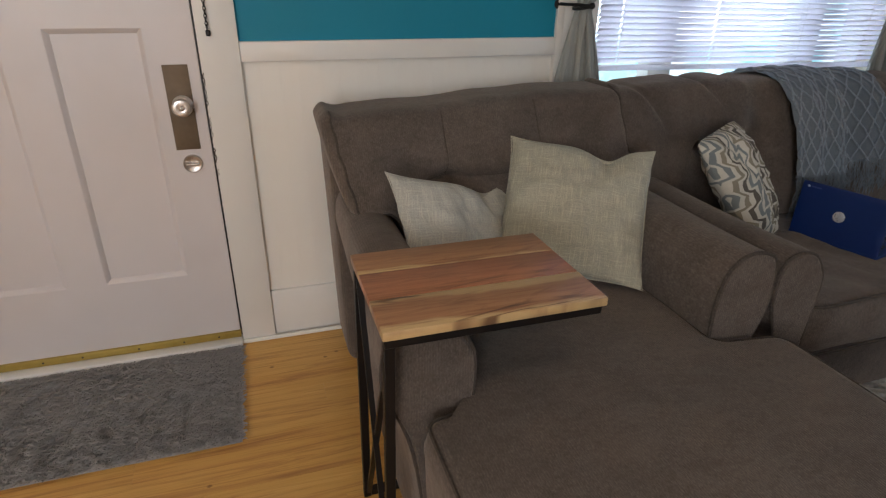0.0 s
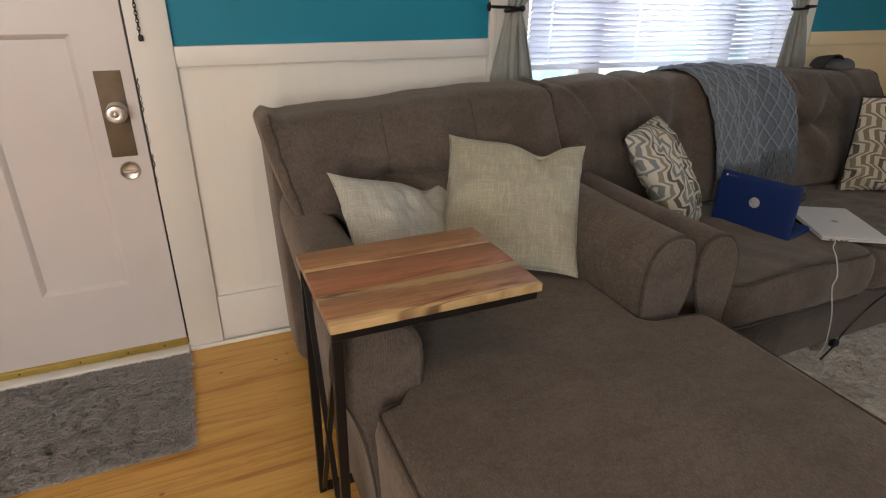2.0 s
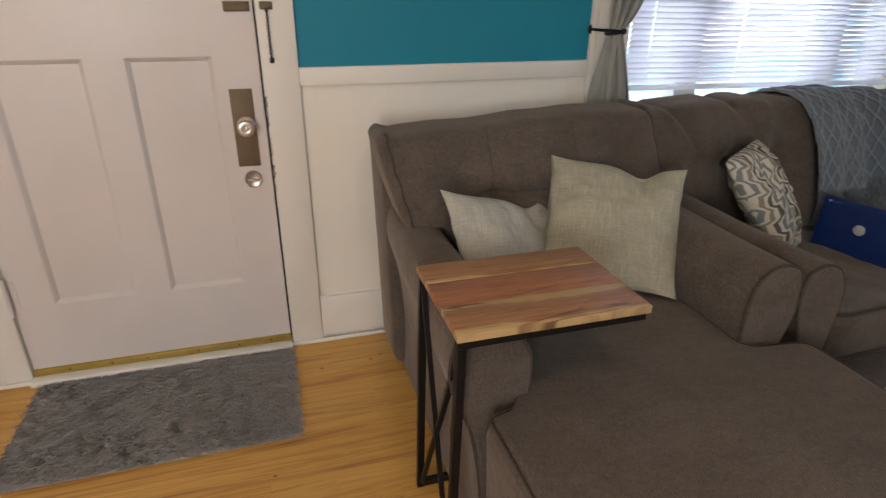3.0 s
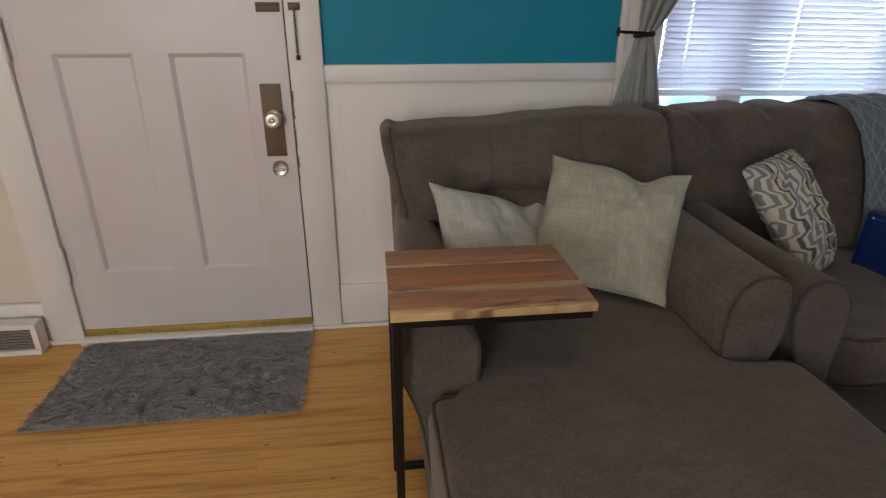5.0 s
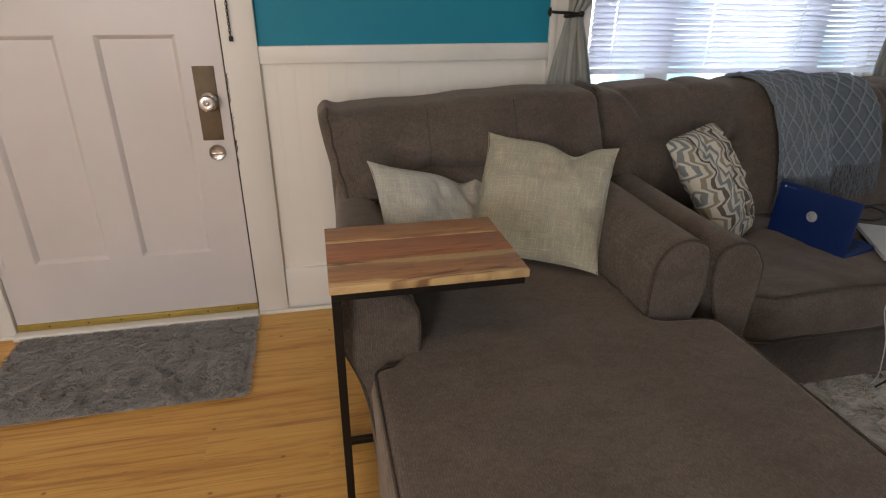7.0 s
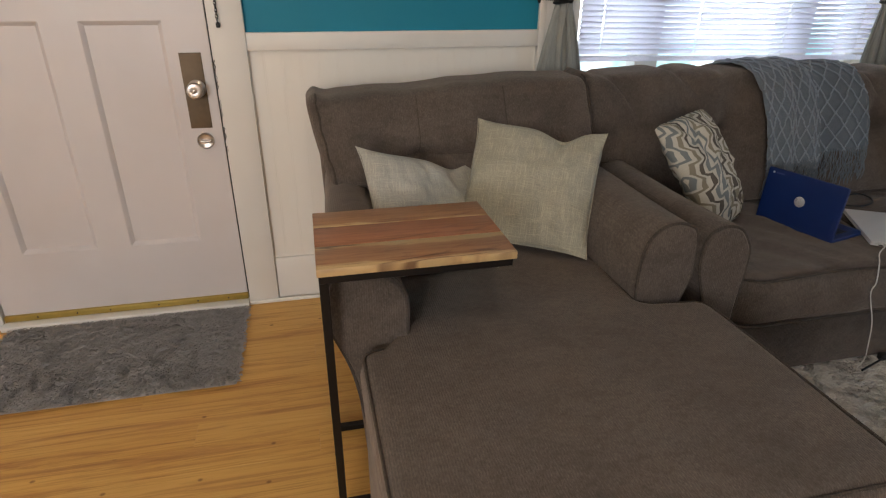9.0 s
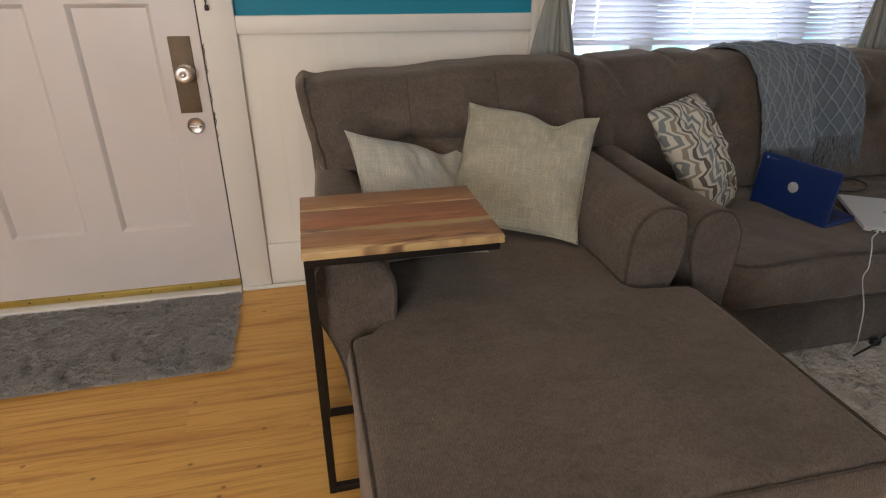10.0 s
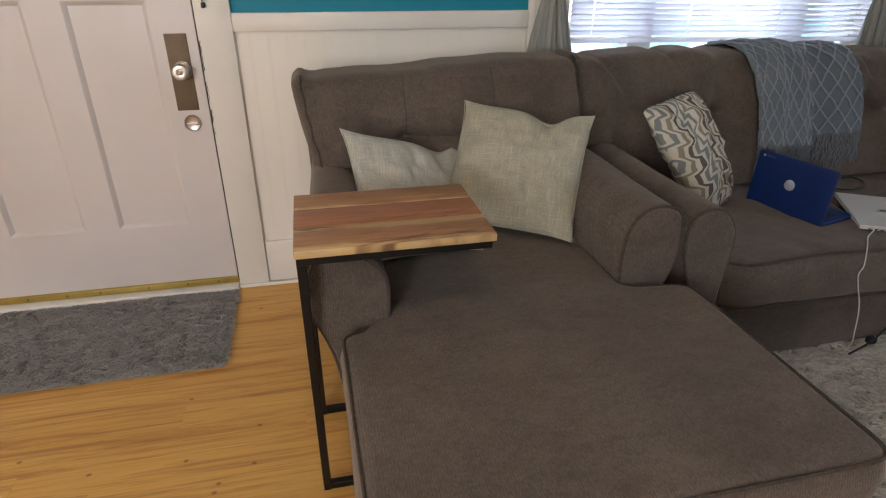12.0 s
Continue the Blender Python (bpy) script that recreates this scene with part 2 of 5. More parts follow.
CURTAIN = linen("grey_curtain_cloth", (0.33, 0.335, 0.31), (0.38, 0.385, 0.355), (0.28, 0.285, 0.265))
BLUE_PLASTIC = plain("navy_blue_plastic", (0.004, 0.021, 0.118), 0.45, 0.0, 0.12, 40, 0.05)
SILVER = plain("silver_aluminium", (0.80, 0.79, 0.78), 0.34, 0.3, 0.05)
LOGO = plain("pale_badge", (0.62, 0.64, 0.68), 0.3, 0.5, 0.05)
DARK_PLASTIC = plain("black_plastic", (0.012, 0.012, 0.013), 0.4)
WHITE_CABLE = plain("white_rubber", (0.66, 0.64, 0.60), 0.5)
FELT = plain("charcoal_cap_cloth", (0.035, 0.037, 0.04), 0.9, 0.0, 0.3, 60, 0.3)
CAP_GREY = plain("grey_cap_cloth", (0.10, 0.10, 0.105), 0.9, 0.0, 0.3, 60, 0.3)
WEAR = plain("bare_dark_wood", (0.06, 0.045, 0.035), 0.8, 0.0, 0.3, 60)
VENT_GREY = plain("vent_grey_enamel", (0.22, 0.20, 0.18), 0.5, 0.2)


def pattern_cloth(name, turn, step, jog, bands, palette):
    """Cream cloth with stepped meander bands; the steps are staircases of equal treads."""
    s = Nodes(name)
    v = s.coords((1, 1, 1), (0, 0, turn))
    wob = s.noise(s.coords(), 11, 2)
    x = s.xyz(v)
    p = s.math("ADD", x[0], s.math("MULTIPLY", wob, 0.007))
    q = s.math("ADD", x[1], s.math("MULTIPLY", s.noise(s.coords((1, 1, 1), (0, 0, 40)), 9, 1), 0.006))
    p = s.math("ADD", p, s.math("MULTIPLY", s.math("SINE", s.math("MULTIPLY", q, 31.0)), 0.022))
    wave = s.math("DIVIDE", s.math("PINGPONG", p, step), step)
    ramp = s.math("MULTIPLY_ADD", s.math("SUBTRACT", wave, 0.5), 3.0, 0.5)
    key = s.math("MULTIPLY", s.math("MINIMUM", s.math("MAXIMUM", ramp, 0.0), 1.0), jog)
    f = s.math("FRACT", s.math("MULTIPLY", s.math("ADD", q, key), bands))
    cream, a, b, c = palette
    col = s.ramp(f, [(0.0, cream), (0.12, a), (0.25, cream), (0.37, b), (0.49, cream), (0.61, c), (0.74, cream), (0.86, a)], "CONSTANT")
    other = s.ramp(f, [(0.0, cream), (0.12, c), (0.25, cream), (0.37, b), (0.49, cream), (0.61, c), (0.74, cream), (0.86, b)], "CONSTANT")
    side = s.ramp(s.math("ADD", s.xyz(s.coords())[0], s.math("MULTIPLY", wob, 0.05)), [(0.045, (0, 0, 0)), (0.05, (1, 1, 1))])
    col = s.mix(side, col, other)
    weave = s.noise(s.coords((260, 260, 40)), 1.0, 2)
    col = s.mix(s.math("MULTIPLY", weave, 0.35), col, (0.30, 0.27, 0.21))
    return s.done(col, 0.9, s.bump(s.math("ADD", weave, s.math("MULTIPLY", f, 0.2)), 0.3, 0.002), Specular_IOR_Level=0.2)


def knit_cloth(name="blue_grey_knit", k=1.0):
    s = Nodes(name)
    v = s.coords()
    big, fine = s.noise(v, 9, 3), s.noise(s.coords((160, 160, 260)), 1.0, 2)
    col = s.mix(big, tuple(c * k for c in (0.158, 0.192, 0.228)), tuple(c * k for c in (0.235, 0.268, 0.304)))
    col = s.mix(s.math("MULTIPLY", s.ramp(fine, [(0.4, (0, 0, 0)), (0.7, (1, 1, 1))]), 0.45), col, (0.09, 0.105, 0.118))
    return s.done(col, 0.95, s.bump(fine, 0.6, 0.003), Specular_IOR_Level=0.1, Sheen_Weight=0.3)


def shag(name, dark, light):
    s = Nodes(name)
    g = s.n.new("ShaderNodeNewGeometry")
    v = s.coords()
    col = s.ramp(g.outputs["Random Per Island"], [(0.0, dark), (0.5, tuple((a + b) / 2 for a, b in zip(dark, light))), (1.0, light)])
    col = s.mix(s.math("MULTIPLY", s.ramp(s.noise(v, 7, 4), [(0.4, (0, 0, 0)), (0.65, (1, 1, 1))]), 0.12), col, dark)
    return s.done(col, 0.95, None, Specular_IOR_Level=0.1, Sheen_Weight=0.2)


def plank_wood():
    """Honey-coloured hickory laminate: long dark streaks, each board its own tone."""
    s = Nodes("honey_laminate")
    info = s.n.new("ShaderNodeObjectInfo")
    rnd = info.outputs["Random"]
    off = s.n.new("ShaderNodeCombineXYZ")
    s.link(s.math("MULTIPLY", rnd, 37.0), off.inputs[0])
    s.link(s.math("MULTIPLY", rnd, 11.0), off.inputs[1])
    add = s.n.new("ShaderNodeVectorMath")
    s.link(s.coords(), add.inputs[0])
    s.link(off.outputs[0], add.inputs[1])
    mp = s.n.new("ShaderNodeMapping")
    mp.inputs["Scale"].default_value = (1.1, 24, 1)
    s.link(add.outputs[0], mp.inputs["Vector"])
    v = mp.outputs["Vector"]
    mp2 = s.n.new("ShaderNodeMapping")
    mp2.inputs["Scale"].default_value = (4.5, 150, 1)
    s.link(add.outputs[0], mp2.inputs["Vector"])
    broad, fine = s.noise(v, 1.0, 6, 0.66, 1.6), s.noise(mp2.outputs["Vector"], 1.0, 3, 0.6, 1.0)
    col = s.ramp(broad, [(0.30, (0.312, 0.130, 0.032)), (0.40, (0.508, 0.251, 0.065)), (0.48, (0.670, 0.379, 0.097)), (0.60, (0.716, 0.420, 0.116)), (0.72, (0.800, 0.525, 0.171))])
    col = s.mix(0.28, col, s.ramp(rnd, [(0.0, (0.485, 0.237, 0.055)), (0.5, (0.624, 0.339, 0.088)), (1.0, (0.716, 0.441, 0.139))]))
    col = s.mix(s.math("MULTIPLY", s.ramp(fine, [(0.52, (0, 0, 0)), (0.70, (1, 1, 1))]), 0.45), col, (0.347, 0.153, 0.035))
    mp3 = s.n.new("ShaderNodeMapping")
    mp3.inputs["Scale"].default_value = (5.0, 6.5, 1)
    s.link(add.outputs[0], mp3.inputs["Vector"])
    cell = s.n.new("ShaderNodeTexVoronoi")
    cell.voronoi_dimensions = "2D"
    cell.inputs["Scale"].default_value = 1.0
    s.link(mp3.outputs["Vector"], cell.inputs["Vector"])
    some = s.ramp(s.xyz(cell.outputs["Color"])[0], [(0.62, (0, 0, 0)), (0.64, (1, 1, 1))])
    spot = s.ramp(s.math("ADD", cell.outputs["Distance"], s.math("MULTIPLY", fine, 0.02)), [(0.030, (1, 1, 1)), (0.055, (0, 0, 0))])
    col = s.mix(s.math("MULTIPLY", s.math("MULTIPLY", some, spot), 0.7), col, (0.174, 0.068, 0.019))
    check = s.ramp(s.noise(mp2.outputs["Vector"], 0.35, 2, 0.5, 0.4), [(0.70, (0, 0, 0)), (0.76, (1, 1, 1))])
    col = s.mix(s.math("MULTIPLY", check, 0.55), col, (0.231, 0.085, 0.023))
    rough = s.math("MULTIPLY_ADD", fine, 0.15, 0.34)
    return s.done(col, rough, s.bump(fine, 0.08, 0.001), Specular_IOR_Level=0.4)


def table_wood(name, heart, deep, sap, edge, also, figure, width):
    """Acacia: red heartwood with a pale sapwood streak towards one edge of the board."""
    s = Nodes(name)
    v = s.coords((3.2, 42, 10))
    g, f = s.noise(v, 1.0, 4, 0.6, 1.2), s.noise(s.coords((14, 260, 40)), 1.0, 3)
    col = s.ramp(g, [(0.3, deep), (0.5, heart), (0.72, tuple(c * 1.2 for c in heart))])
    y = s.xyz(s.coords())[1]
    wave = s.noise(s.coords((6, 9, 1)), 1.0, 2, 0.5)
    near = s.math("MINIMUM", s.math("ABSOLUTE", s.math("SUBTRACT", y, edge)), s.math("ABSOLUTE", s.math("SUBTRACT", y, also)))
    pos = s.math("MULTIPLY_ADD", s.math("SUBTRACT", wave, 0.5), 0.055, near)
    col = s.mix(s.ramp(s.math("DIVIDE", pos, width * 2.0), [(0.38, (1, 1, 1)), (0.60, (0, 0, 0))]), col, s.mix(g, sap, tuple(c * 0.75 for c in sap)))
    swirl = s.noise(s.coords((5, 16, 1)), 1.0, 3, 0.6, 2.5)
    col = s.mix(s.math("MULTIPLY", s.ramp(swirl, [(0.56, (0, 0, 0)), (0.68, (1, 1, 1))]), 0.5), col, tuple(c * 0.8 for c in deep))
    line = s.math("PINGPONG", s.math("MULTIPLY", s.noise(s.coords((3, 19, 1)), 1.0, 3, 0.5, 0.9), 5.0), 0.5)
    where = s.ramp(s.noise(s.coords((5, 9, 1), (0, 0, 15)), 1.0, 2), [(0.46, (0, 0, 0)), (0.60, (1, 1, 1))])
    vein = s.math("MULTIPLY", s.ramp(line, [(0.05, (1, 1, 1)), (0.20, (0, 0, 0))]), where)
    col = s.mix(s.math("MULTIPLY", vein, figure), col, tuple(c * 0.45 for c in deep))
    col = s.mix(s.math("MULTIPLY", s.ramp(f, [(0.5, (0, 0, 0)), (0.75, (1, 1, 1))]), 0.3), col, deep)
    return s.done(col, 0.42, s.bump(f, 0.1, 0.001))


CREAM = (0.63, 0.59, 0.50)
PATTERN = pattern_cloth("grey_meander_cloth", 80, 0.050, 0.030, 8.4, (CREAM, (0.185, 0.21, 0.215), (0.26, 0.225, 0.16), (0.085, 0.07, 0.058)))
PATTERN_BROWN = pattern_cloth("brown_meander_cloth", 84, 0.052, 0.036, 8.2, (CREAM, (0.22, 0.165, 0.10), (0.10, 0.075, 0.05), (0.26, 0.21, 0.14)))
# light and shade of the raised lattice, put into two tones of one knit
KNIT, KNIT_PALE = knit_cloth("blue_grey_knit", 0.80), knit_cloth("pale_blue_grey_knit", 1.28)
MAT_GREY = shag("grey_shag", (0.325, 0.309, 0.298), (0.41, 0.39, 0.376))
RUG_BEIGE = shag("beige_grey_shag", (0.50, 0.47, 0.425), (0.66, 0.62, 0.56))
PLANK = plank_wood()
HEART = ((0.37, 0.185, 0.085), (0.385, 0.160, 0.075), (0.375, 0.190, 0.085))
DEEP, SAP = (0.235, 0.095, 0.044), (0.61, 0.42, 0.20)


def slat_material():
    s = Nodes("white_blind_slat")
    tr = s.add("ShaderNodeBsdfTranslucent", Color=(0.84, 0.82, 0.90, 1))
    mx = s.add("ShaderNodeMixShader", Fac=0.55)
    s.link(s.bsdf.outputs[0], mx.inputs[1])
    s.link(tr.outputs[0], mx.inputs[2])
    s.link(mx.outputs[0], s.n["Material Output"].inputs["Surface"])
    n = s.noise(s.coords((2, 60, 60)), 1.0, 2)
    return s.done(s.mix(n, (0.78, 0.77, 0.78), (0.84, 0.83, 0.84)), 0.45)


def glass_material():
    s = Nodes("window_glass")
    return s.done((1.0, 1.0, 1.0), 0.02, None, Transmission_Weight=1.0, IOR=1.05)


def backdrop_material():
    """Overexposed garden and sky, far behind the blinds."""
    s = Nodes("bright_garden")
    v = s.coords()
    n, f = s.noise(v, 0.7, 3), s.noise(v, 2.6, 4)
    col = s.ramp(n, [(0.36, (0.18, 0.42, 0.36)), (0.47, (0.66, 0.84, 0.98)), (0.60, (1.0, 1.0, 1.0))])
    col = s.mix(s.math("MULTIPLY", s.ramp(f, [(0.5, (0, 0, 0)), (0.65, (1, 1, 1))]), 0.35), col, (0.30, 0.46, 0.50))
    side = s.ramp(s.math("MULTIPLY_ADD", s.math("ADD", s.xyz(v)[0], s.math("MULTIPLY", f, 0.8)), 0.1, 0.0), [(0.70, (0, 0, 0)), (0.78, (1, 1, 1))])
    col = s.mix(s.math("MULTIPLY", side, 0.95), col, s.ramp(f, [(0.35, (0.05, 0.12, 0.12)), (0.5, (0.22, 0.34, 0.42)), (0.62, (0.6, 0.7, 0.85))]))
    low = s.ramp(s.math("MULTIPLY_ADD", s.xyz(v)[2], 0.5, 0.0), [(0.28, (1, 1, 1)), (0.40, (0, 0, 0))])
    col = s.mix(s.math("MULTIPLY", low, 0.95), col, s.ramp(f, [(0.38, (0.05, 0.10, 0.10)), (0.5, (0.085, 0.125, 0.145)), (0.62, (0.14, 0.16, 0.165))]))
    em = s.add("ShaderNodeEmission", Strength=BACKDROP)
    s.link(col, em.inputs["Color"])
    s.link(em.outputs[0], s.n["Material Output"].inputs["Surface"])
    return s.m


BACKDROP = 8.5
SLAT, GLASS, GARDEN = slat_material(), glass_material(), backdrop_material()

# ---- structure: walls, floor, ceiling ----
X0, X1, Y0, Y1, H = -3.0, 3.75, -2.45, 2.5, 2.55
DX0, DX1, DZ = -0.978, -0.068, 2.05          # door opening
WX0, WX1, WZ0, WZ1 = 1.31, 2.77, 0.72, 2.02  # window opening
BACK = Y1 + 0.016                            # face of boarding and teal plaster


def structure(name, bm, material, label):
    ob = part(name, bm, material)
    return tagged(ob, label, name.split("_")[0], kind="structure")


b = bmesh.new()
for x0, x1, z0, z1 in ((X0, DX0 - 0.02, 0, H), (DX0 - 0.02, DX1 + 0.02, DZ + 0.02, H), (DX1 + 0.02, WX0, 0, H), (WX0, WX1, 0, WZ0), (WX0, WX1, WZ1, H), (WX1, X1, 0, H)):
    box(x0, x1, BACK + 0.012, BACK + 0.2, z0, z1, bm=b)
wall_north = structure("wall_north", b, PLASTER, "cream plastered wall with front door and window")
b = bmesh.new()
for x0, x1, z0, z1 in ((X0, -2.20, 0, H), (-1.0, X1, 0, H), (-2.20, -1.0, 0, 0.83), (-2.20, -1.0, 2.17, H)):
    box(x0, x1, Y0 - 0.15, Y0, z0, z1, bm=b)
structure("wall_south", b, PLASTER, "cream plastered wall with a window opening behind the viewer")
structure("wall_west", box(X0 - 0.15, X0, Y0 - 0.15, BACK + 0.15, 0, H), PLASTER, "cream plastered side wall")
b = bmesh.new()
for y0, y1, z0, z1 in ((Y0 - 0.15, -0.6, 0, H), (0.8, BACK + 0.15, 0, H), (-0.6, 0.8, 0, 0.8), (-0.6, 0.8, 2.05, H)):
    box(X1, X1 + 0.15, y0, y1, z0, z1, bm=b)
structure("wall_east", b, PLASTER, "warm cream plastered side wall with a window opening")
structure("ceiling", box(X0 - 0.15, X1 + 0.15, Y0 - 0.15, BACK + 0.15, H, H + 0.12), CEILING, "white painted ceiling")
floor = structure("floor", box(X0 - 0.15, X1 + 0.15, Y0 - 0.15, BACK + 0.15, -0.12, -0.006), WEAR, "honey coloured wood laminate floor boards")

# teal plaster over a chair rail, beadboard under it, right of the door
TX0, TX1 = 0.052, 1.140
teal = structure("wall_panel_teal", box(TX0 - 0.02, TX1 + 0.02, BACK - 0.004, BACK + 0.012, 1.04, H), TEAL, "teal painted wall above the chair rail")
teal2 = structure("wall_panel_teal", box(2.90, X1, BACK - 0.004, BACK + 0.012, 1.02, H), TEAL, "teal painted wall beside the window")
boarding = structure("wall_boarding", box(TX0 - 0.02, TX1 + 0.02, BACK + 0.004, BACK + 0.012, 0, 1.04), WALL_CREAM, "cream painted beadboard wainscot")
# warm light on the cream boarding beside the window, put into the paint colour
WARM_LIT_CREAM = paint("warm_lit_cream_paint", (0.80, 0.65, 0.42), (0.77, 0.61, 0.37), 0.5)
boarding2 = structure("wall_boarding", box(2.90, X1, BACK - 0.002, BACK + 0.012, 0, 1.02), WARM_LIT_CREAM, "cream wainscot panel with warm light put into its paint colour")
bead = bmesh.new()
box(-0.0298, 0.02695, -0.006, 0.006, 0, 1.03, 0.00022, 1, bead)
box(0.02705, 0.0341, -0.0059, 0.006, 0, 1.03, 0.00022, 1, bead)
bead_mesh = smooth(mesh_from(bead, "bead_board"), 40)
bead_mesh.materials.append(WALL_CREAM)
x = TX0 + 0.02
while x < TX1:
    ob = new("bead_board", bead_mesh)
    ob.location, ob.parent = (x, BACK + 0.003, 0.0), boarding
    x += 0.0640


def trim(name, x0, x1, y0, y1, z0, z1, label, bevel=0.003, mat=TRIM_WHITE):
    ob = part(name, box(x0, x1, y0, y1, z0, z1, bevel), mat)
    return tagged(ob, label, "trim", kind="structure")


trim("trim_chair_rail", TX0, TX1, Y1 - 0.006, BACK + 0.01, 1.009, 1.070, "white painted chair rail on the wainscot")
trim("trim_stile", TX1 + 0.0, TX1 + 0.028, Y1 - 0.004, BACK + 0.012, 0.0, H, "white painted upright batten beside the window")
trim("trim_window_casing", TX1 + 0.028, WX0, Y1 + 0.004, BACK + 0.012, 0.0, H, "white painted window casing board")
trim("trim_window_casing", WX1, 2.90, Y1 + 0.004, BACK + 0.012, 0.0, H, "white painted window casing board")
trim("trim_chair_rail", 2.90, X1, Y1, BACK - 0.003, 0.998, 1.062, "cream chair rail with warm light put into its paint colour", 0.003, WARM_LIT_CREAM)
trim("trim_window_head", WX0, WX1, Y1 + 0.004, BACK + 0.012, WZ1, H, "white painted board over the window")
trim("trim_window_apron", WX0, WX1, Y1 + 0.004, BACK + 0.012, 0.02, WZ0 - 0.03, "white painted board under the window")
trim("trim_window_sill", WX0 - 0.02, WX1 + 0.02, Y1 - 0.03, BACK + 0.15, WZ0 - 0.03, WZ0, "white painted window sill")
trim("trim_door_casing", DX1 + 0.002, TX0, Y1 - 0.012, BACK + 0.012, 0.0, H, "white painted door casing with worn edge")
trim("trim_door_casing", DX0 - 0.125, DX0 - 0.0005, Y1 - 0.012, BACK + 0.012, 0.0, H, "white painted door casing on the hinge side")
trim("trim_door_head", DX0 - 0.0005, DX1 + 0.002, Y1 - 0.012, BACK + 0.012, DZ, DZ + 0.12, "white painted door head casing")
trim("baseboard", TX0, TX1, Y1, BACK + 0.003, 0.0, 0.193, "white painted tall baseboard under the beadboard", 0.006)
trim("baseboard", X0, DX0 - 0.125, Y1, BACK + 0.012, 0.0, 0.176, "white painted tall baseboard", 0.006)
trim("baseboard", 2.90, X1, Y1 - 0.004, BACK - 0.003, 0.0, 0.19, "white painted tall baseboard", 0.006)
trim("trim_shoe", DX1 + 0.0, TX1, Y1 - 0.024, Y1 - 0.0125, 0.0, 0.016, "white painted shoe moulding at the floor", 0.004)
trim("trim_shoe", X0, DX0 - 0.004, Y1 - 0.024, Y1 - 0.0125, 0.0, 0.016, "white painted shoe moulding at the floor", 0.004)
trim("trim_door_sill", DX0 - 0.004, DX1 + 0.0, Y1 - 0.045, BACK + 0.02, 0.0, 0.022, "white painted worn door sill", 0.005)

# ---- front door ----
door = thing("door_1", "white painted panelled front door, closed, with bronze plate", "door", (DX0, Y1, 0.0), kind="structure")
DF = 0.008   # face of the door, behind the casing face


def dpart(name, bm, mat, label="", parent=None):
    ob = part(name, bm, mat, parent or door, label)
    if parent is None:
        ob.matrix_parent_inverse = Matrix.Translation((-DX0, -Y1, 0))
    return ob


PL, PR = (-0.849, -0.589), (-0.473, -0.216)
zb, zt = 0.046, DZ - 0.006
for x0, x1 in ((DX0 + 0.0015, PL[0]), (PL[1], PR[0]), (PR[1], DX1 - 0.0058)):
    dpart("stile", box(x0, x1, Y1 + DF, Y1 + DF + 0.04, zb, zt), DOOR_WHITE)
for x0, x1 in (PL, PR):
    for z0, z1 in ((zb, 0.297), (1.111, 1.42), (1.90, zt)):
        dpart("rail", box(x0, x1, Y1 + DF, Y1 + DF + 0.04, z0, z1), DOOR_WHITE)
    for z0, z1 in ((0.297, 1.111), (1.42, 1.90)):
        dpart("panel", box(x0, x1, Y1 + DF + 0.013, Y1 + DF + 0.03, z0, z1), DOOR_WHITE)
        b = bmesh.new()
        ring_o = [(x0, z0), (x1, z0), (x1, z1), (x0, z1)]
        steps = [(0.0, 0.0003), (0.003, 0.0022), (0.008, 0.0062), (0.012, 0.0105), (0.015, 0.0128)]
        loops = []
        for inset, depth in steps:
            sgn = ((1, 1), (-1, 1), (-1, -1), (1, -1))
            loops.append([b.verts.new((px + sx * inset, Y1 + DF + depth, pz + sz * inset)) for (px, pz), (sx, sz) in zip(ring_o, sgn)])
        for a, c in zip(loops, loops[1:]):
            for k in range(4):
                b.faces.new((a[k], a[(k + 1) % 4], c[(k + 1) % 4], c[k]))
        dpart("moulding", b, DOOR_WHITE)
dpart("door_bottom_strip", box(DX0 + 0.003, DX1 - 0.003, Y1 - 0.006, Y1 + DF + 0.04, 0.023, 0.047, 0.002), BRASS, "aged brass strip along the door foot")
b = bmesh.new()
for x in (-0.86, -0.72, -0.60, -0.42, -0.27, -0.15):
    s_ = lathe([(0.0035, 0.0), (0.0035, 0.001), (0.002, 0.0016)], 10, "y")
    bmesh.ops.translate(s_, verts=s_.verts, vec=(x, Y1 - 0.006, 0.036))
    me = bpy.data.meshes.new("t")
    s_.to_mesh(me)
    s_.free()
    b.from_mesh(me)
dpart("screw_heads", b, WEAR, "small dark screws in the brass strip")
plate = dpart("escutcheon", box(-0.1790, -0.1060, Y1 + DF - 0.004, Y1 + DF + 0.001, 0.743, 1.006, 0.0015), BRONZE, "tall antique bronze plate")
b = lathe([(0.031, 0.0), (0.031, 0.004), (0.024, 0.008), (0.013, 0.012), (0.012, 0.026), (0.02, 0.032), (0.0275, 0.042), (0.0285, 0.05), (0.025, 0.058), (0.014, 0.061), (0.009, 0.059)], 28, "y")
bmesh.ops.translate(b, verts=b.verts, vec=(-0.137, Y1 + DF - 0.004, 0.884))
knob = dpart("door_handle", b, CHROME, "round satin nickel knob with a lock button")
b = lathe([(0.007, 0.0), (0.007, 0.006), (0.005, 0.0075)], 14, "y")
bmesh.ops.translate(b, verts=b.verts, vec=(-0.137, Y1 + DF - 0.062, 0.884))
box(-0.1425, -0.1315, Y1 + DF - 0.071, Y1 + DF - 0.064, 0.8825, 0.8855, 0.0008, 1, b)
dpart("lock_button", b, CHROME, "", knob)
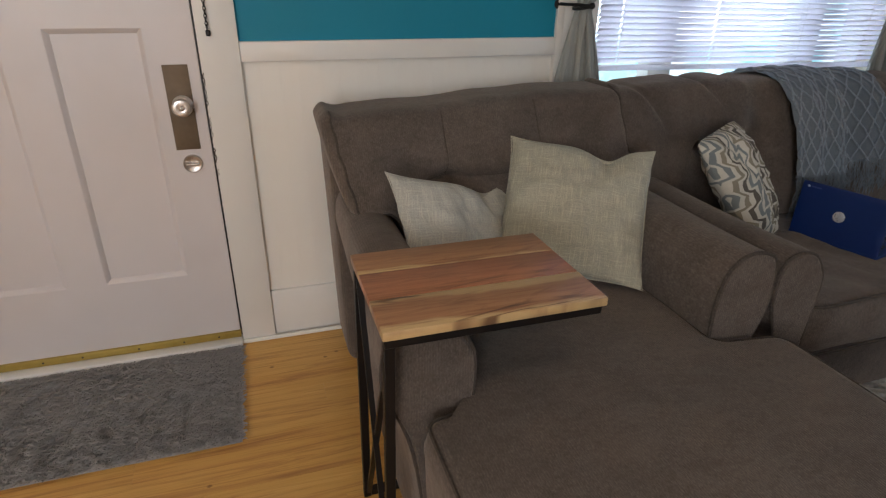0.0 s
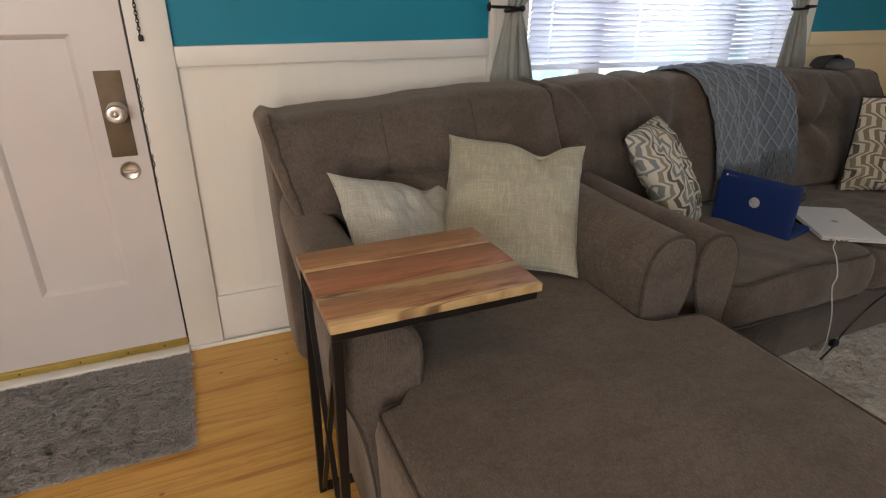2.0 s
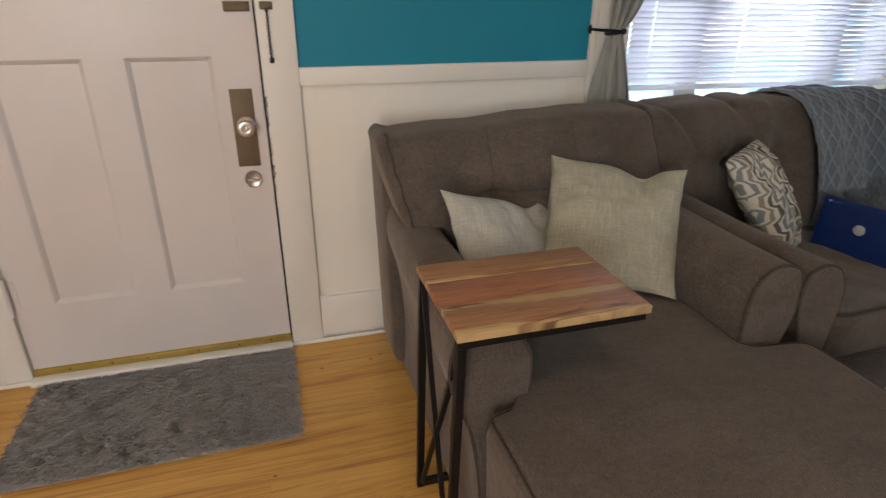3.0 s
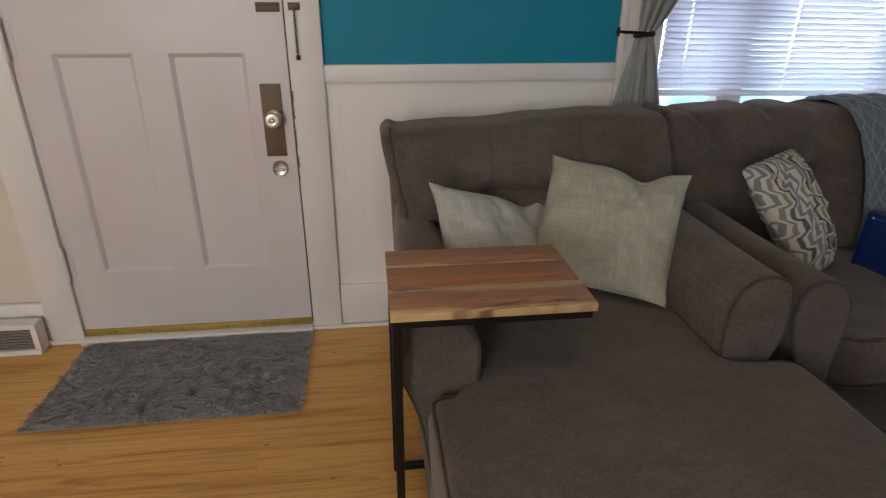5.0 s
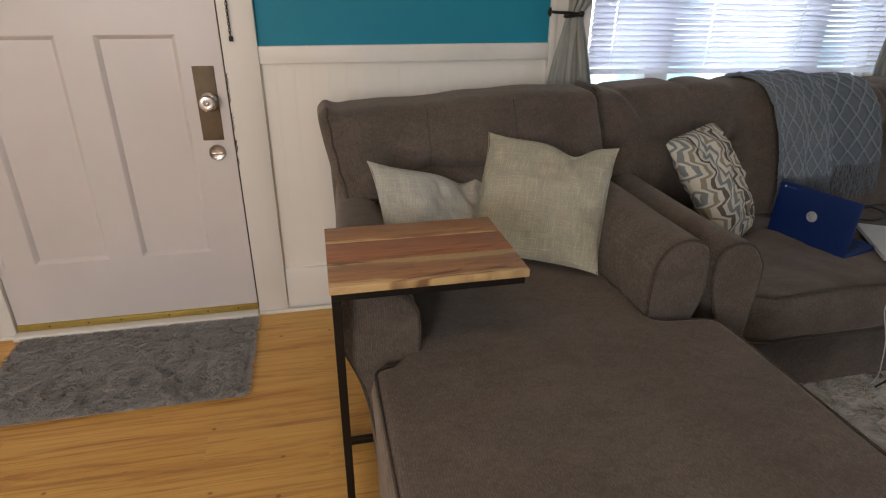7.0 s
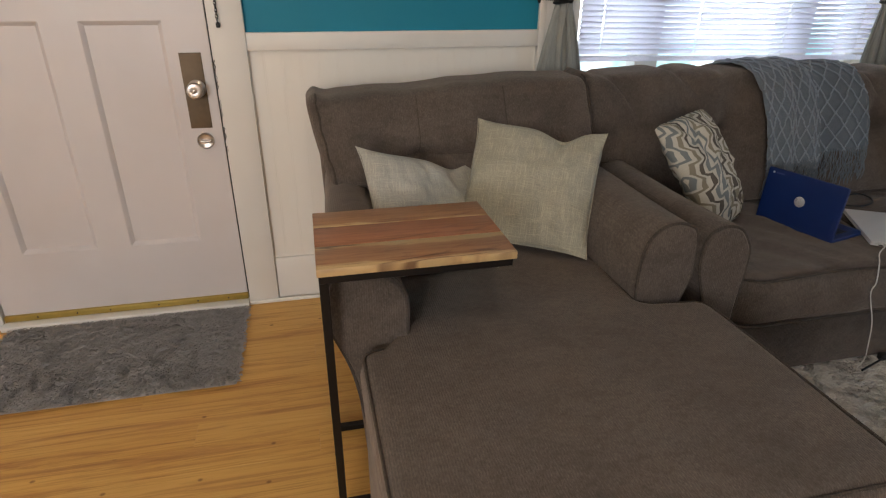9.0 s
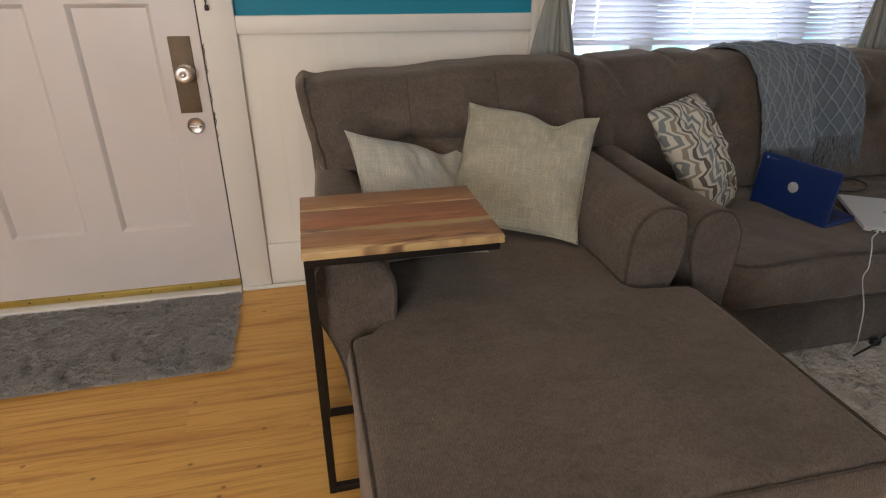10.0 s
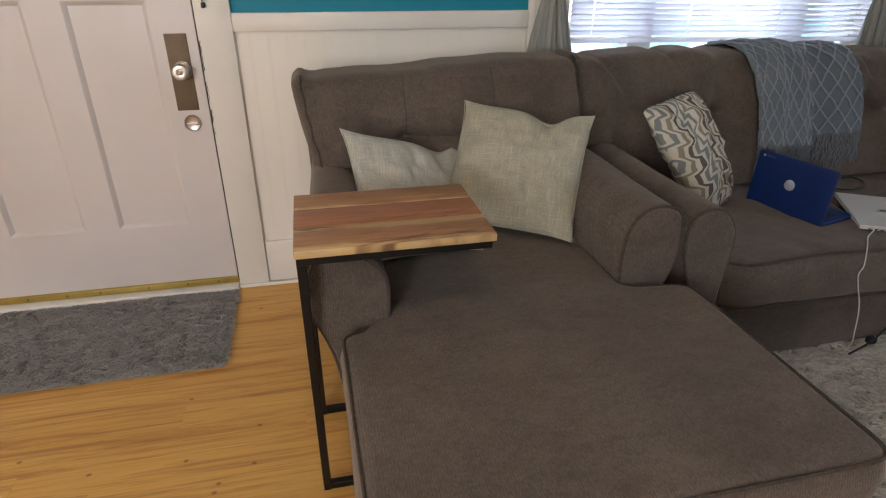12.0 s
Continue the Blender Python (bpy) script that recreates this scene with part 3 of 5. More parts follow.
b = lathe([(0.030, 0.0), (0.030, 0.006), (0.027, 0.010), (0.025, 0.0085), (0.006, 0.0085)], 28, "y")
bmesh.ops.translate(b, verts=b.verts, vec=(-0.137, Y1 + DF, 0.696))
bolt = dpart("deadbolt", b, CHROME, "round nickel deadbolt with a thumb turn")
b = rounded(0.020, 0.007, 0.0045, 0.004, (10, 4, 6))
bmesh.ops.rotate(b, verts=b.verts, matrix=Matrix.Rotation(radians(6), 3, "Y"))
bmesh.ops.translate(b, verts=b.verts, vec=(-0.137, Y1 + DF - 0.014, 0.696))
dpart("thumb_turn", b, CHROME, "", bolt)
b = box(-0.162, -0.082, Y1 + DF - 0.006, Y1 + DF, 1.244, 1.274, 0.002)
box(-0.158, -0.084, Y1 + DF - 0.011, Y1 + DF - 0.005, 1.247, 1.2545, 0.002, 2, b)
box(-0.158, -0.084, Y1 + DF - 0.011, Y1 + DF - 0.005, 1.2635, 1.271, 0.002, 2, b)
dpart("chain_slide", b, BRONZE, "bronze slide track of the door chain")
for z in (0.345, 1.155, 1.80):
    b = tube([(DX0 + 0.002, Y1 - 0.010, z - 0.062), (DX0 + 0.002, Y1 - 0.010, z + 0.062)], 0.0065, 10)
    for e in (-0.066, 0.066):
        s_ = rounded(0.007, 0.007, 0.006, 0.0055, (6, 6, 6))
        bmesh.ops.translate(s_, verts=s_.verts, vec=(DX0 + 0.002, Y1 - 0.010, z + e))
        me = bpy.data.meshes.new("t")
        s_.to_mesh(me)
        s_.free()
        b.from_mesh(me)
    box(DX0 + 0.003, DX0 + 0.026, Y1 + DF - 0.002, Y1 + DF + 0.001, z - 0.055, z + 0.055, 0.001, 1, b)
    dpart("hinge", b, DOOR_WHITE, "hinge painted over in white")
# shade of the gap as a black strip, and bare wood where the door meets its casing
trim("trim_gap_shade", DX1 - 0.0052, DX1 + 0.0015, Y1 + 0.014, Y1 + 0.05, 0.02, DZ, "black strip standing for the shade in the gap between door and casing", 0.0, DARK_PLASTIC)
rng = random.Random(21)
chips = [(0.975 - 0.045 * i + rng.uniform(-0.016, 0.016), rng.uniform(0.0008, 0.0024), rng.uniform(0.012, 0.050)) for i in range(8)]
for z, w, h in chips:
    ob = part("trim_paint_chip", rounded(w, 0.0012, h / 2, 0.001, (4, 2, 8), lambda p, q: p + Vector((0.002 * math.sin(q.z * 5 + 3), 0, 0))), WEAR)
    ob.location = (DX1 + 0.0045, Y1 - 0.0122, z)
    tagged(ob, "chipped paint showing dark wood on the casing", "trim", kind="structure")

# unseen blocks behind the door, added to keep outdoor light out of its gaps
trim("trim_light_block_jamb", DX0 - 0.02, DX0 + 0.018, Y1 + DF + 0.0405, BACK + 0.2, 0.0, DZ + 0.02, "unseen white painted jamb added to block outdoor light", 0.0)
trim("trim_light_block_jamb", DX1 - 0.018, DX1 + 0.02, Y1 + DF + 0.0405, BACK + 0.2, 0.0, DZ + 0.02, "unseen white painted jamb added to block outdoor light", 0.0)
trim("trim_light_block_jamb", DX0 + 0.018, DX1 - 0.018, Y1 + DF + 0.0405, BACK + 0.2, DZ - 0.02, DZ + 0.02, "unseen white painted jamb added to block outdoor light", 0.0)
trim("trim_light_block_sill", DX0 + 0.018, DX1 - 0.018, Y1 + DF + 0.0405, BACK + 0.2, -0.005, 0.08, "unseen white painted sill block added to stop outdoor light", 0.0)

# ---- door chain on the casing ----
chain = thing("door_chain", "hanging dark metal door chain on its bracket", "door chain", (-0.032, Y1 - 0.012, 1.262))
b = box(-0.020, 0.020, -0.005, 0.0, -0.012, 0.012, 0.002)
box(-0.008, 0.008, -0.014, -0.004, -0.010, 0.002, 0.002, 2, b)
part("bracket", b, BRONZE, chain, "bronze bracket")
b = bmesh.new()
for i in range(14):
    z = -0.012 - i * 0.0105
    ang = i % 2 * math.pi / 2 + 0.4
    pts = [(0.0042 * math.cos(a) * math.cos(ang), -0.010 + 0.0042 * math.cos(a) * math.sin(ang), z + 0.0078 * math.sin(a)) for a in (k * TAU / 10 for k in range(10))]
    tube(pts, 0.0014, 5, True, b)
part("links", b, DARK_IRON, chain)
s_ = rounded(0.007, 0.004, 0.009, 0.0035, (6, 4, 6))
bmesh.ops.translate(s_, verts=s_.verts, vec=(0.001, -0.010, -0.165))
part("end_stud", s_, DARK_IRON, chain)

# ---- window with blind and curtains ----
window = thing("window_1", "white framed window with three lights and bright garden behind", "window", (WX0, BACK + 0.06, WZ0), kind="structure")
GY = BACK + 0.12


def wpart(name, bm, mat, label=""):
    ob = part(name, bm, mat, window, label)
    ob.matrix_parent_inverse = Matrix.Translation((-WX0, -BACK - 0.06, -WZ0))
    return ob


for x0, x1 in ((WX0, WX0 + 0.045), (1.635, 1.745), (2.365, 2.505), (WX1 - 0.045, WX1)):
    wpart("window_frame", box(x0, x1, GY - 0.03, GY + 0.05, WZ0, WZ1, 0.004), TRIM_WHITE)
for x0, x1 in ((WX0 + 0.045, 1.635), (1.745, 2.365), (2.505, WX1 - 0.045)):
    for z0, z1 in ((WZ0, WZ0 + 0.05), (WZ1 - 0.05, WZ1)):
        wpart("sash_rail", box(x0, x1, GY - 0.02, GY + 0.04, z0, z1, 0.003), TRIM_WHITE)
    pane = wpart("pane", box(x0, x1, GY + 0.008, GY + 0.012, WZ0 + 0.05, WZ1 - 0.05), GLASS)
    pane.visible_shadow = False
for x0, x1 in ((WX0 + 0.045, 1.635), (2.505, WX1 - 0.045)):
    wpart("sash_rail", box(x0, x1, GY - 0.018, GY + 0.038, 1.36, 1.40, 0.003), TRIM_WHITE)
back = part("backdrop", box(-6, 12, 7.0, 7.1, -3, 7), GARDEN)
tagged(back, "bright overexposed garden and sky outside", "backdrop", kind="structure")

BX0, BX1, BY = 1.3145, 2.7655, Y1 + 0.018
blind = thing("window_blind", "white horizontal slatted blind lowered over the window", "blind", (BX0, BY, 0.945))


def bpart(name, bm, mat, label=""):
    ob = part(name, bm, mat, blind, label)
    ob.matrix_parent_inverse = Matrix.Translation((-BX0, -BY, -0.945))
    return ob


bpart("bottom_rail", box(BX0, BX1, BY - 0.014, BY + 0.012, 0.945, 0.966, 0.004), SLAT)
bpart("head_rail", box(BX0, BX1, BY - 0.02, BY + 0.02, WZ1 - 0.05, WZ1 - 0.002, 0.003), TRIM_WHITE)
W = 0.0138
LADDERS = (1.414, 1.849, 2.285, 2.68)
stops = [0.0]
for x in LADDERS:
    k = (x - BX0) / (BX1 - BX0)
    stops += [k - 0.0014, k + 0.0014]
stops.append(1.0)


def slat_shape(u, v):
    a = (v - 0.5) * 2
    u = stops[round(u * (len(stops) - 1))]
    tilt = radians(52 - 13 * u)
    across, lift = a * W, 0.0022 * (1 - a * a)
    return (u * (BX1 - BX0 - 0.01), across * math.cos(tilt) + lift * math.sin(tilt), -across * math.sin(tilt) + lift * math.cos(tilt))


b = sheet(slat_shape, len(stops) - 1, 5)
holes = [f for f in b.faces if max(v.co.x for v in f.verts) - min(v.co.x for v in f.verts) < 0.02 and abs(f.calc_center_median().z) < 0.008]
bmesh.ops.delete(b, geom=holes, context="FACES")
bmesh.ops.solidify(b, geom=b.faces[:], thickness=0.0007)
slat = smooth(mesh_from(b, "slat"), 30)
slat.materials.append(SLAT)
blind.rotation_euler = (0, radians(0.85), 0)   # hangs a little low at one end
n_slats = 49
for i in range(n_slats):
    ob = new("slat", slat)
    ob.parent = blind
    ob.location = (0.005, 0.0, 0.0375 + i * 0.0208)
    ob.rotation_euler = (random.uniform(-0.03, 0.03), 0, random.uniform(-0.0012, 0.0012))
for x in LADDERS:
    bpart("cord", tube([(x, BY - 0.0155, 0.95), (x, BY - 0.0155, WZ1 - 0.03)], 0.0005, 4), WHITE_CABLE)


def curtain(side, tie_x, low, high, label):
    """A curtain gathered at its holdback; low and high: its x-range at 0.93 m and at the rod."""
    ob = thing("curtain", label, "curtain", (tie_x, Y1 - 0.05, 0.2), "curtains at the window")
    z_tie, z_top, z_low = 1.172, 2.16, 0.2

    def f(u, v):
        z = z_low + v * (z_top - z_low)
        if z < z_tie:
            k = min(1, (z_tie - z) / 0.25)
            a = tie_x - 0.026 + (low[0] - tie_x + 0.026) * (k ** 0.75)
            c = tie_x + 0.026 + (low[1] - tie_x - 0.026) * (k ** 0.75)
        else:
            k = min(1, (z - z_tie) / (z_top - z_tie))
            a = tie_x - 0.026 + (high[0] - tie_x + 0.026) * (k ** 0.7)
            c = tie_x + 0.026 + (high[1] - tie_x - 0.026) * (k ** 0.7)
        uu = u if side > 0 else 1 - u
        fold = math.sin(uu * 3.4 * TAU + 0.7 + 0.5 * math.sin(z * 3)) + 0.45 * math.sin(uu * 7.3 * TAU + z * 2.0)
        amp = 0.012 + 0.016 * min(1, abs(z - z_tie) / 0.3)
        flat = 1.0 if z > z_tie else 0.25 + 0.75 * (uu > 0.35) * min(1, (uu - 0.35) / 0.2)
        x = a + (c - a) * u + 0.006 * math.sin(fold * 2)
        return (x - tie_x, -0.0 + fold * amp * flat * (0.6 if z < z_tie else 1.0), z - 0.2)

    part("cloth", sheet(f, 90, 70, 0.0025), CURTAIN, ob, "", 80)
    b = tube([(0.034 * math.cos(a), 0.032 * math.sin(a), 0.972 + 0.006 * math.cos(a)) for a in (k * TAU / 20 for k in range(20))], 0.006, 6, True)
    part("tie", b, DARK_IRON, ob, "dark tieback ring")
    return ob


curtain(1, 1.212, (1.120, 1.312), (1.18, 1.62), "grey cloth curtain tied back beside the door wall")
curtain(-1, 2.715, (2.655, 2.840), (2.44, 2.82), "grey cloth curtain tied back at the far side")
for x, s in ((1.200, -1), (2.735, 1)):
    hold = thing("curtain_holdback", "black iron curtain holdback with ball end", "holdback", (x, Y1 + 0.004, 1.176), "curtain holdbacks")
    part("rod", tube([(s * 0.055, 0.0, 0.004), (s * 0.055, -0.052, 0.004), (s * 0.03, -0.09, 0.004), (-s * 0.02, -0.092, 0.0)], 0.0055, 8), DARK_IRON, hold)
    b = lathe([(0.018, 0), (0.018, 0.004), (0.008, 0.007)], 16, "y")
    bmesh.ops.translate(b, verts=b.verts, vec=(s * 0.055, 0, 0.004))
    part("rose", b, DARK_IRON, hold)
    b = rounded(0.011, 0.011, 0.011, 0.011, (8, 8, 8))
    bmesh.ops.translate(b, verts=b.verts, vec=(-s * 0.024, -0.092, 0))
    part("ball", b, DARK_IRON, hold)
rod = thing("curtain_rod", "black iron curtain rod over the window", "curtain rod", (1.05, Y1 - 0.06, 2.17))
part("pole", tube([(0, 0, 0), (2.0, 0, 0)], 0.009, 10), DARK_IRON, rod)
for x in (0.06, 1.94):
    part("rod_bracket", box(x - 0.008, x + 0.008, -0.012, 0.064, -0.008, 0.008, 0.002), DARK_IRON, rod)

# ---- ceiling light ----
lamp = thing("ceiling_light", "round white glass ceiling light", "ceiling light", (0.3, 0.2, H))
part("base", lathe([(0.17, 0.0), (0.17, -0.02), (0.16, -0.03)], 32), CHROME, lamp)
s_ = Nodes("lit_opal_glass")
em = s_.add("ShaderNodeEmission", Color=(1.0, 0.80, 0.62, 1), Strength=CEILING_WATTS)
s_.link(em.outputs[0], s_.n["Material Output"].inputs["Surface"])
part("shade", lathe([(0.155, -0.03), (0.15, -0.06), (0.12, -0.09), (0.06, -0.11), (0.01, -0.115)], 32), s_.m, lamp, "lit opal glass bowl")


# ---- seating ----
def outline_arm(x_out, x_in, top, s, low=0.035):
    """Half profile of a flared arm, from the floor on the outside over the top to the seat; s: +1 when outside is at smaller x."""
    w = x_in - x_out
    rows = ((0.44, low), (0.42, 0.24), (0.26, 0.42), (0.03, 0.54), (0.0, 0.60), (0.06, top - 0.028), (0.20, top - 0.008), (0.45, top), (0.72, top - 0.012), (0.92, top - 0.05), (1.0, 0.58), (0.985, 0.48), (0.96, 0.36), (0.96, low))
    return [(x_out + w * a, z) for a, z in rows]


def arm(parent, origin, x_out, x_in, y0, y1, top, drop=0.0, toe=0.0):
    """An upholstered arm: swept body, front panel set in a piped edge."""
    prof = [(p.x, p.y) for p in smooth_line([(x, z, 0) for x, z in outline_arm(x_out, x_in, top, 1)], 4)]
    cx, cz = (x_out + x_in) / 2, 0.4
    n = len(prof)
    rows = [(y0 + 0.0, 0.90), (y0 + 0.004, 0.955), (y0 + 0.014, 0.99), (y0 + 0.03, 1.0)]
    rows += [(y0 + 0.03 + (y1 - y0 - 0.03) * k / 8, 1.0) for k in range(1, 9)]
    verts, faces = [], []
    for y, sc in rows:
        k = (y - y0) / (y1 - y0)
        for x, z in prof:
            inset = (1 - sc) * 0.12
            dx, dz = x - cx, z - cz
            m = math.hypot(dx, dz) or 1
            zz = z - drop * k * max(0, (z - 0.5) / 0.2)
            x += toe * k * max(0.0, (x_in - x) / (x_in - x_out)) * min(1.0, z / 0.5)
            verts.append((x - dx / m * inset - origin[0], y - origin[1], zz - (dz / m * inset if z > 0.1 else 0) - origin[2] + 0.003 * math.sin(y * 9 + x * 30) * (z > 0.5)))
    for r in range(len(rows) - 1):
        for k in range(n - 1):
            faces.append((r * n + k, r * n + k + 1, (r + 1) * n + k + 1, (r + 1) * n + k))
        faces.append((r * n + n - 1, r * n, (r + 1) * n, (r + 1) * n + n - 1))
    faces.append(tuple(range(n)))
    faces.append(tuple((len(rows) - 1) * n + k for k in range(n)))
    body = part("arm", pydata(verts, faces, "arm"), SOFA, parent, "", 60)
    line = []
    for x, z in prof[2:-1]:
        dx, dz = x - cx, z - cz
        m = math.hypot(dx, dz)
        line.append((x - dx / m * 0.002 - origin[0], y0 + 0.006 - origin[1], z - dz / m * 0.002 - origin[2]))
    part("piping", tube(line, 0.0045, 6), PIPING, body, "dark piped seam")
    return body


def tufted_back(parent, origin, x0, x1, seams, tuft_z, z0, z1, label="", over=(), crown=0.0, crown_at=0.0, edge=(0.008, 0.008), slant=0.0, roll=0.5, ear=0.0, sewn=False, y_at=2.125, creases=()):
    """A leaning back cushion, pulled in at its seams and buttons."""
    hx, hy, hz = (x1 - x0) / 2, 0.105, (z1 - z0) / 2
    cols = [x0, *seams, x1]

    def shape(p, q):
        x, z = p.x + (x0 + x1) / 2, p.z + (z0 + z1) / 2
        dent = pleat = 0.0
        for sx in seams:
            up = min(1.0, max(0.0, (z - tuft_z) / 0.05 + 1))
            pleat += (bump01(x, sx, 0.020) * 0.003 if sewn else bump01(x, sx, 0.05) * 0.018 * min(1.0, max(0.0, 1.2 - abs(z - tuft_z) / 0.16))) * up
            dent += bump01(x, sx, 0.036) * bump01(z, tuft_z, 0.026) * (0.022 if sewn else 0.036) + bump01(x, sx, 0.10) * bump01(z, tuft_z, 0.065) * (0.014 if sewn else 0.050)
        inside = min(1.0, max(0.0, (x - seams[0]) / 0.08 + 1)) * min(1.0, max(0.0, (seams[-1] - x) / 0.08 + 1))
        seam_h = (bump01(z, tuft_z - 0.004, 0.016) * 0.024 - (bump01(z, tuft_z + 0.045, 0.035) * 0.012 if sewn else 0.0)) * inside
        fill = 0.0
        for a, c in zip(cols, cols[1:]):
            if a <= x <= c:
                fill = math.sin(math.pi * (x - a) / (c - a)) ** 1.15
        whole = max(0.0, math.sin(math.pi * min(1.0, max(0.0, (x - x0) / (x1 - x0))))) ** 0.5
        fill = roll * fill + (1 - roll) * whole
        front = max(0.0, -q.y)
        v = (z - z0) / (z1 - z0)
        bulge = (0.042 if sewn else 0.034) * fill * math.sin(math.pi * min(1, max(0, v))) ** 0.7
        p = Vector((p.x, p.y - front * (bulge - dent - pleat - seam_h), p.z))
        if q.z > 0.6:
            if not sewn:
                p.z -= 0.010 * sum(bump01(x, sx, 0.035) for sx in seams) * (q.z - 0.6) / 0.4
            p.z += (q.z - 0.6) / 0.4 * (0.005 * fill) + (0.006 if sewn else 0.012) * noise.noise(Vector((x * 8, z * 3, 1.7))) + ear * max(0.0, q.z) * (bump01(x, x0 + 0.026, 0.020) - 0.6 * bump01(x, x0 + 0.075, 0.022))
        p.y += 0.16 * (v - 0.5) + 0.006 * noise.noise(Vector((x * 7, z * 7, 4.1))) + front * 0.004 * noise.noise(Vector((x * 19, z * 11, 8.3)))
        for cx in creases:                       # folds running over the top edge
            k = bump01(x + 0.35 * (v - 0.9), cx, 0.013) * min(1.0, max(0.0, (v - 0.62) / 0.25))
            p.y += front * 0.010 * k
            p.z -= 0.012 * k * max(0.0, q.z)
        for xe, ze, sgn in over:
            k = min(1.0, max(0.0, sgn * (x - xe) / 0.10 + 0.5))
            k = k * k * (3 - 2 * k)
            zz = p.z + (z0 + z1) / 2
            p.z += k * (ze - z0) * max(0.0, 1 - (zz - z0) / (z1 - z0))
        if slant and q.x < -0.5:
            p.x += slant * (-q.x - 0.5) * 2 * max(0.0, 1 - v) ** 1.4
        p.z += crown * math.exp(-(((x - crown_at) / 0.45) ** 2)) * max(0.0, q.z)
        return p

    R = 0.034
    b = rounded(hx, hy, hz, R, (104, 8, 44), shape)
    off = Vector(((x0 + x1) / 2, y_at, (z0 + z1) / 2)) - Vector(origin)

    def on(qx, qz, out=0.0):
        q = Vector((qx, -1.0, qz))
        p = Vector((qx * hx, -hy, qz * hz))
        inner = Vector((max(-hx + R, min(hx - R, p.x)), -hy + R, max(-hz + R, min(hz - R, p.z))))
        p = inner + (p - inner).normalized() * R
        return shape(p, q) + off + Vector((0, -out, 0))

    bmesh.ops.translate(b, verts=b.verts, vec=off)
    ob = part("back_cushion", b, SOFA, parent, label, 70)
    for sgn in (-1, 1):
        e = sgn * (1 - edge[sgn > 0] / hx)
        line = [on(e, -0.96 + 1.94 * k / 20, 0.001) + Vector((0.002 * math.sin(k * 1.1) * sgn, 0, 0)) for k in range(21)]
        line.append(line[-1] + Vector((0, 0.03, 0.008)))
        part("piping", tube(smooth_line(line, 2), 0.0036, 6), PIPING, ob, "dark piped seam")
        line = [on(sgn * (-0.97 + 1.94 * k / 30) * 1.0, -0.97, 0.0) for k in range(31)]
        if sgn > 0:
            part("piping", tube(line, 0.004, 6), PIPING, ob, "dark piped seam")
    qt = (tuft_z - (z0 + z1) / 2) / hz
    for sx in seams:
        qs = (sx - (x0 + x1) / 2) / hx
        if sewn:
            part("seam", tube([on(qs, qt + (0.96 - qt) * k / 14, 0.0002) for k in range(15)], 0.0016, 5), PIPING, ob)
        s = rounded(0.012, 0.005, 0.012, 0.005, (6, 4, 6))
        bmesh.ops.translate(s, verts=s.verts, vec=on(qs, qt, -0.001))
        part("button", s, SOFA, ob)
    if sewn:
        part("seam", tube([on(((seams[0] - 0.06) + (seams[-1] - seams[0] + 0.12) * k / 60 - (x0 + x1) / 2) / hx, qt, 0.0) for k in range(61)], 0.0016, 5), PIPING, ob)
    return ob


def foot(parent, x, y, origin):
    part("foot", box(x - 0.03 - origin[0], x + 0.03 - origin[0], y - 0.03 - origin[1], y + 0.03 - origin[1], -origin[2], 0.06 - origin[2], 0.006), DARK_IRON, parent)


def inset_ring(pts, d):
    n = len(pts)
    out = []
    for i in range(n):
        a, p, c = pts[i - 1], pts[i], pts[(i + 1) % n]
        n1 = Vector((a.y - p.y, p.x - a.x, 0)).normalized()
        n2 = Vector((p.y - c.y, c.x - p.x, 0)).normalized()
        m = (n1 + n2).normalized()
        out.append(p + m * (d / max(0.5, m.dot(n1))))
    return out


def round_corners(pts, radii, seg=6):
    out = []
    n = len(pts)
    for i in range(n):
        a, p, c = (Vector((*pts[j % n], 0)) for j in (i - 1, i, i + 1))
        r = radii[i]
        d1, d2 = (a - p).normalized(), (c - p).normalized()
        s, e = p + d1 * r, p + d2 * r
        for k in range(seg + 1):
            t = k / seg
            out.append((1 - t) ** 2 * s + 2 * t * (1 - t) * p + t * t * e)
    return out


# the chair with its long chaise seat
CO = (0.72, 1.55, 0.0)
chaise = thing("chaise_lounge", "taupe chenille chaise lounge with flared arms", "chaise", CO)
plan = [(0.312, 0.770), (1.206, 0.768), (1.204, 1.372), (1.030, 1.392), (1.035, 2.02), (0.424, 2.02), (0.424, 1.346), (0.308, 1.330)]
ring = round_corners(plan, [0.05, 0.055, 0.05, 0.035, 0.04, 0.04, 0.03, 0.035])
ring = [q for i, q in enumerate(ring) if (q - ring[i - 1]).length > 1e-5]
dense = []
for i, p in enumerate(ring):
    c = ring[(i + 1) % len(ring)]
    m = max(1, int((c - p).length / 0.05))
    dense += [p + (c - p) * k / m for k in range(m)]
TOP = 0.500
levels = [(0.0, 0.035), (0.0, 0.30), (-0.004, 0.42), (-0.006, TOP - 0.05), (0.0, TOP - 0.026), (0.006, TOP - 0.012), (0.016, TOP - 0.003), (0.030, TOP)]
b = bmesh.new()
loops = [[b.verts.new((p.x - CO[0], p.y - CO[1], z + 0.003 * noise.noise(Vector((p.x * 8, p.y * 8, z * 9))))) for p in inset_ring(dense, d)] for d, z in levels]
for a, c in zip(loops, loops[1:]):
    for k in range(len(a)):
        b.faces.new((a[k], a[(k + 1) % len(a)], c[(k + 1) % len(a)], c[k]))
b.faces.new(loops[0])
top = b.faces.new(loops[-1])
bmesh.ops.triangulate(b, faces=[top])
seat = part("seat", b, SOFA, chaise, "long T-shaped upholstered seat", 60)
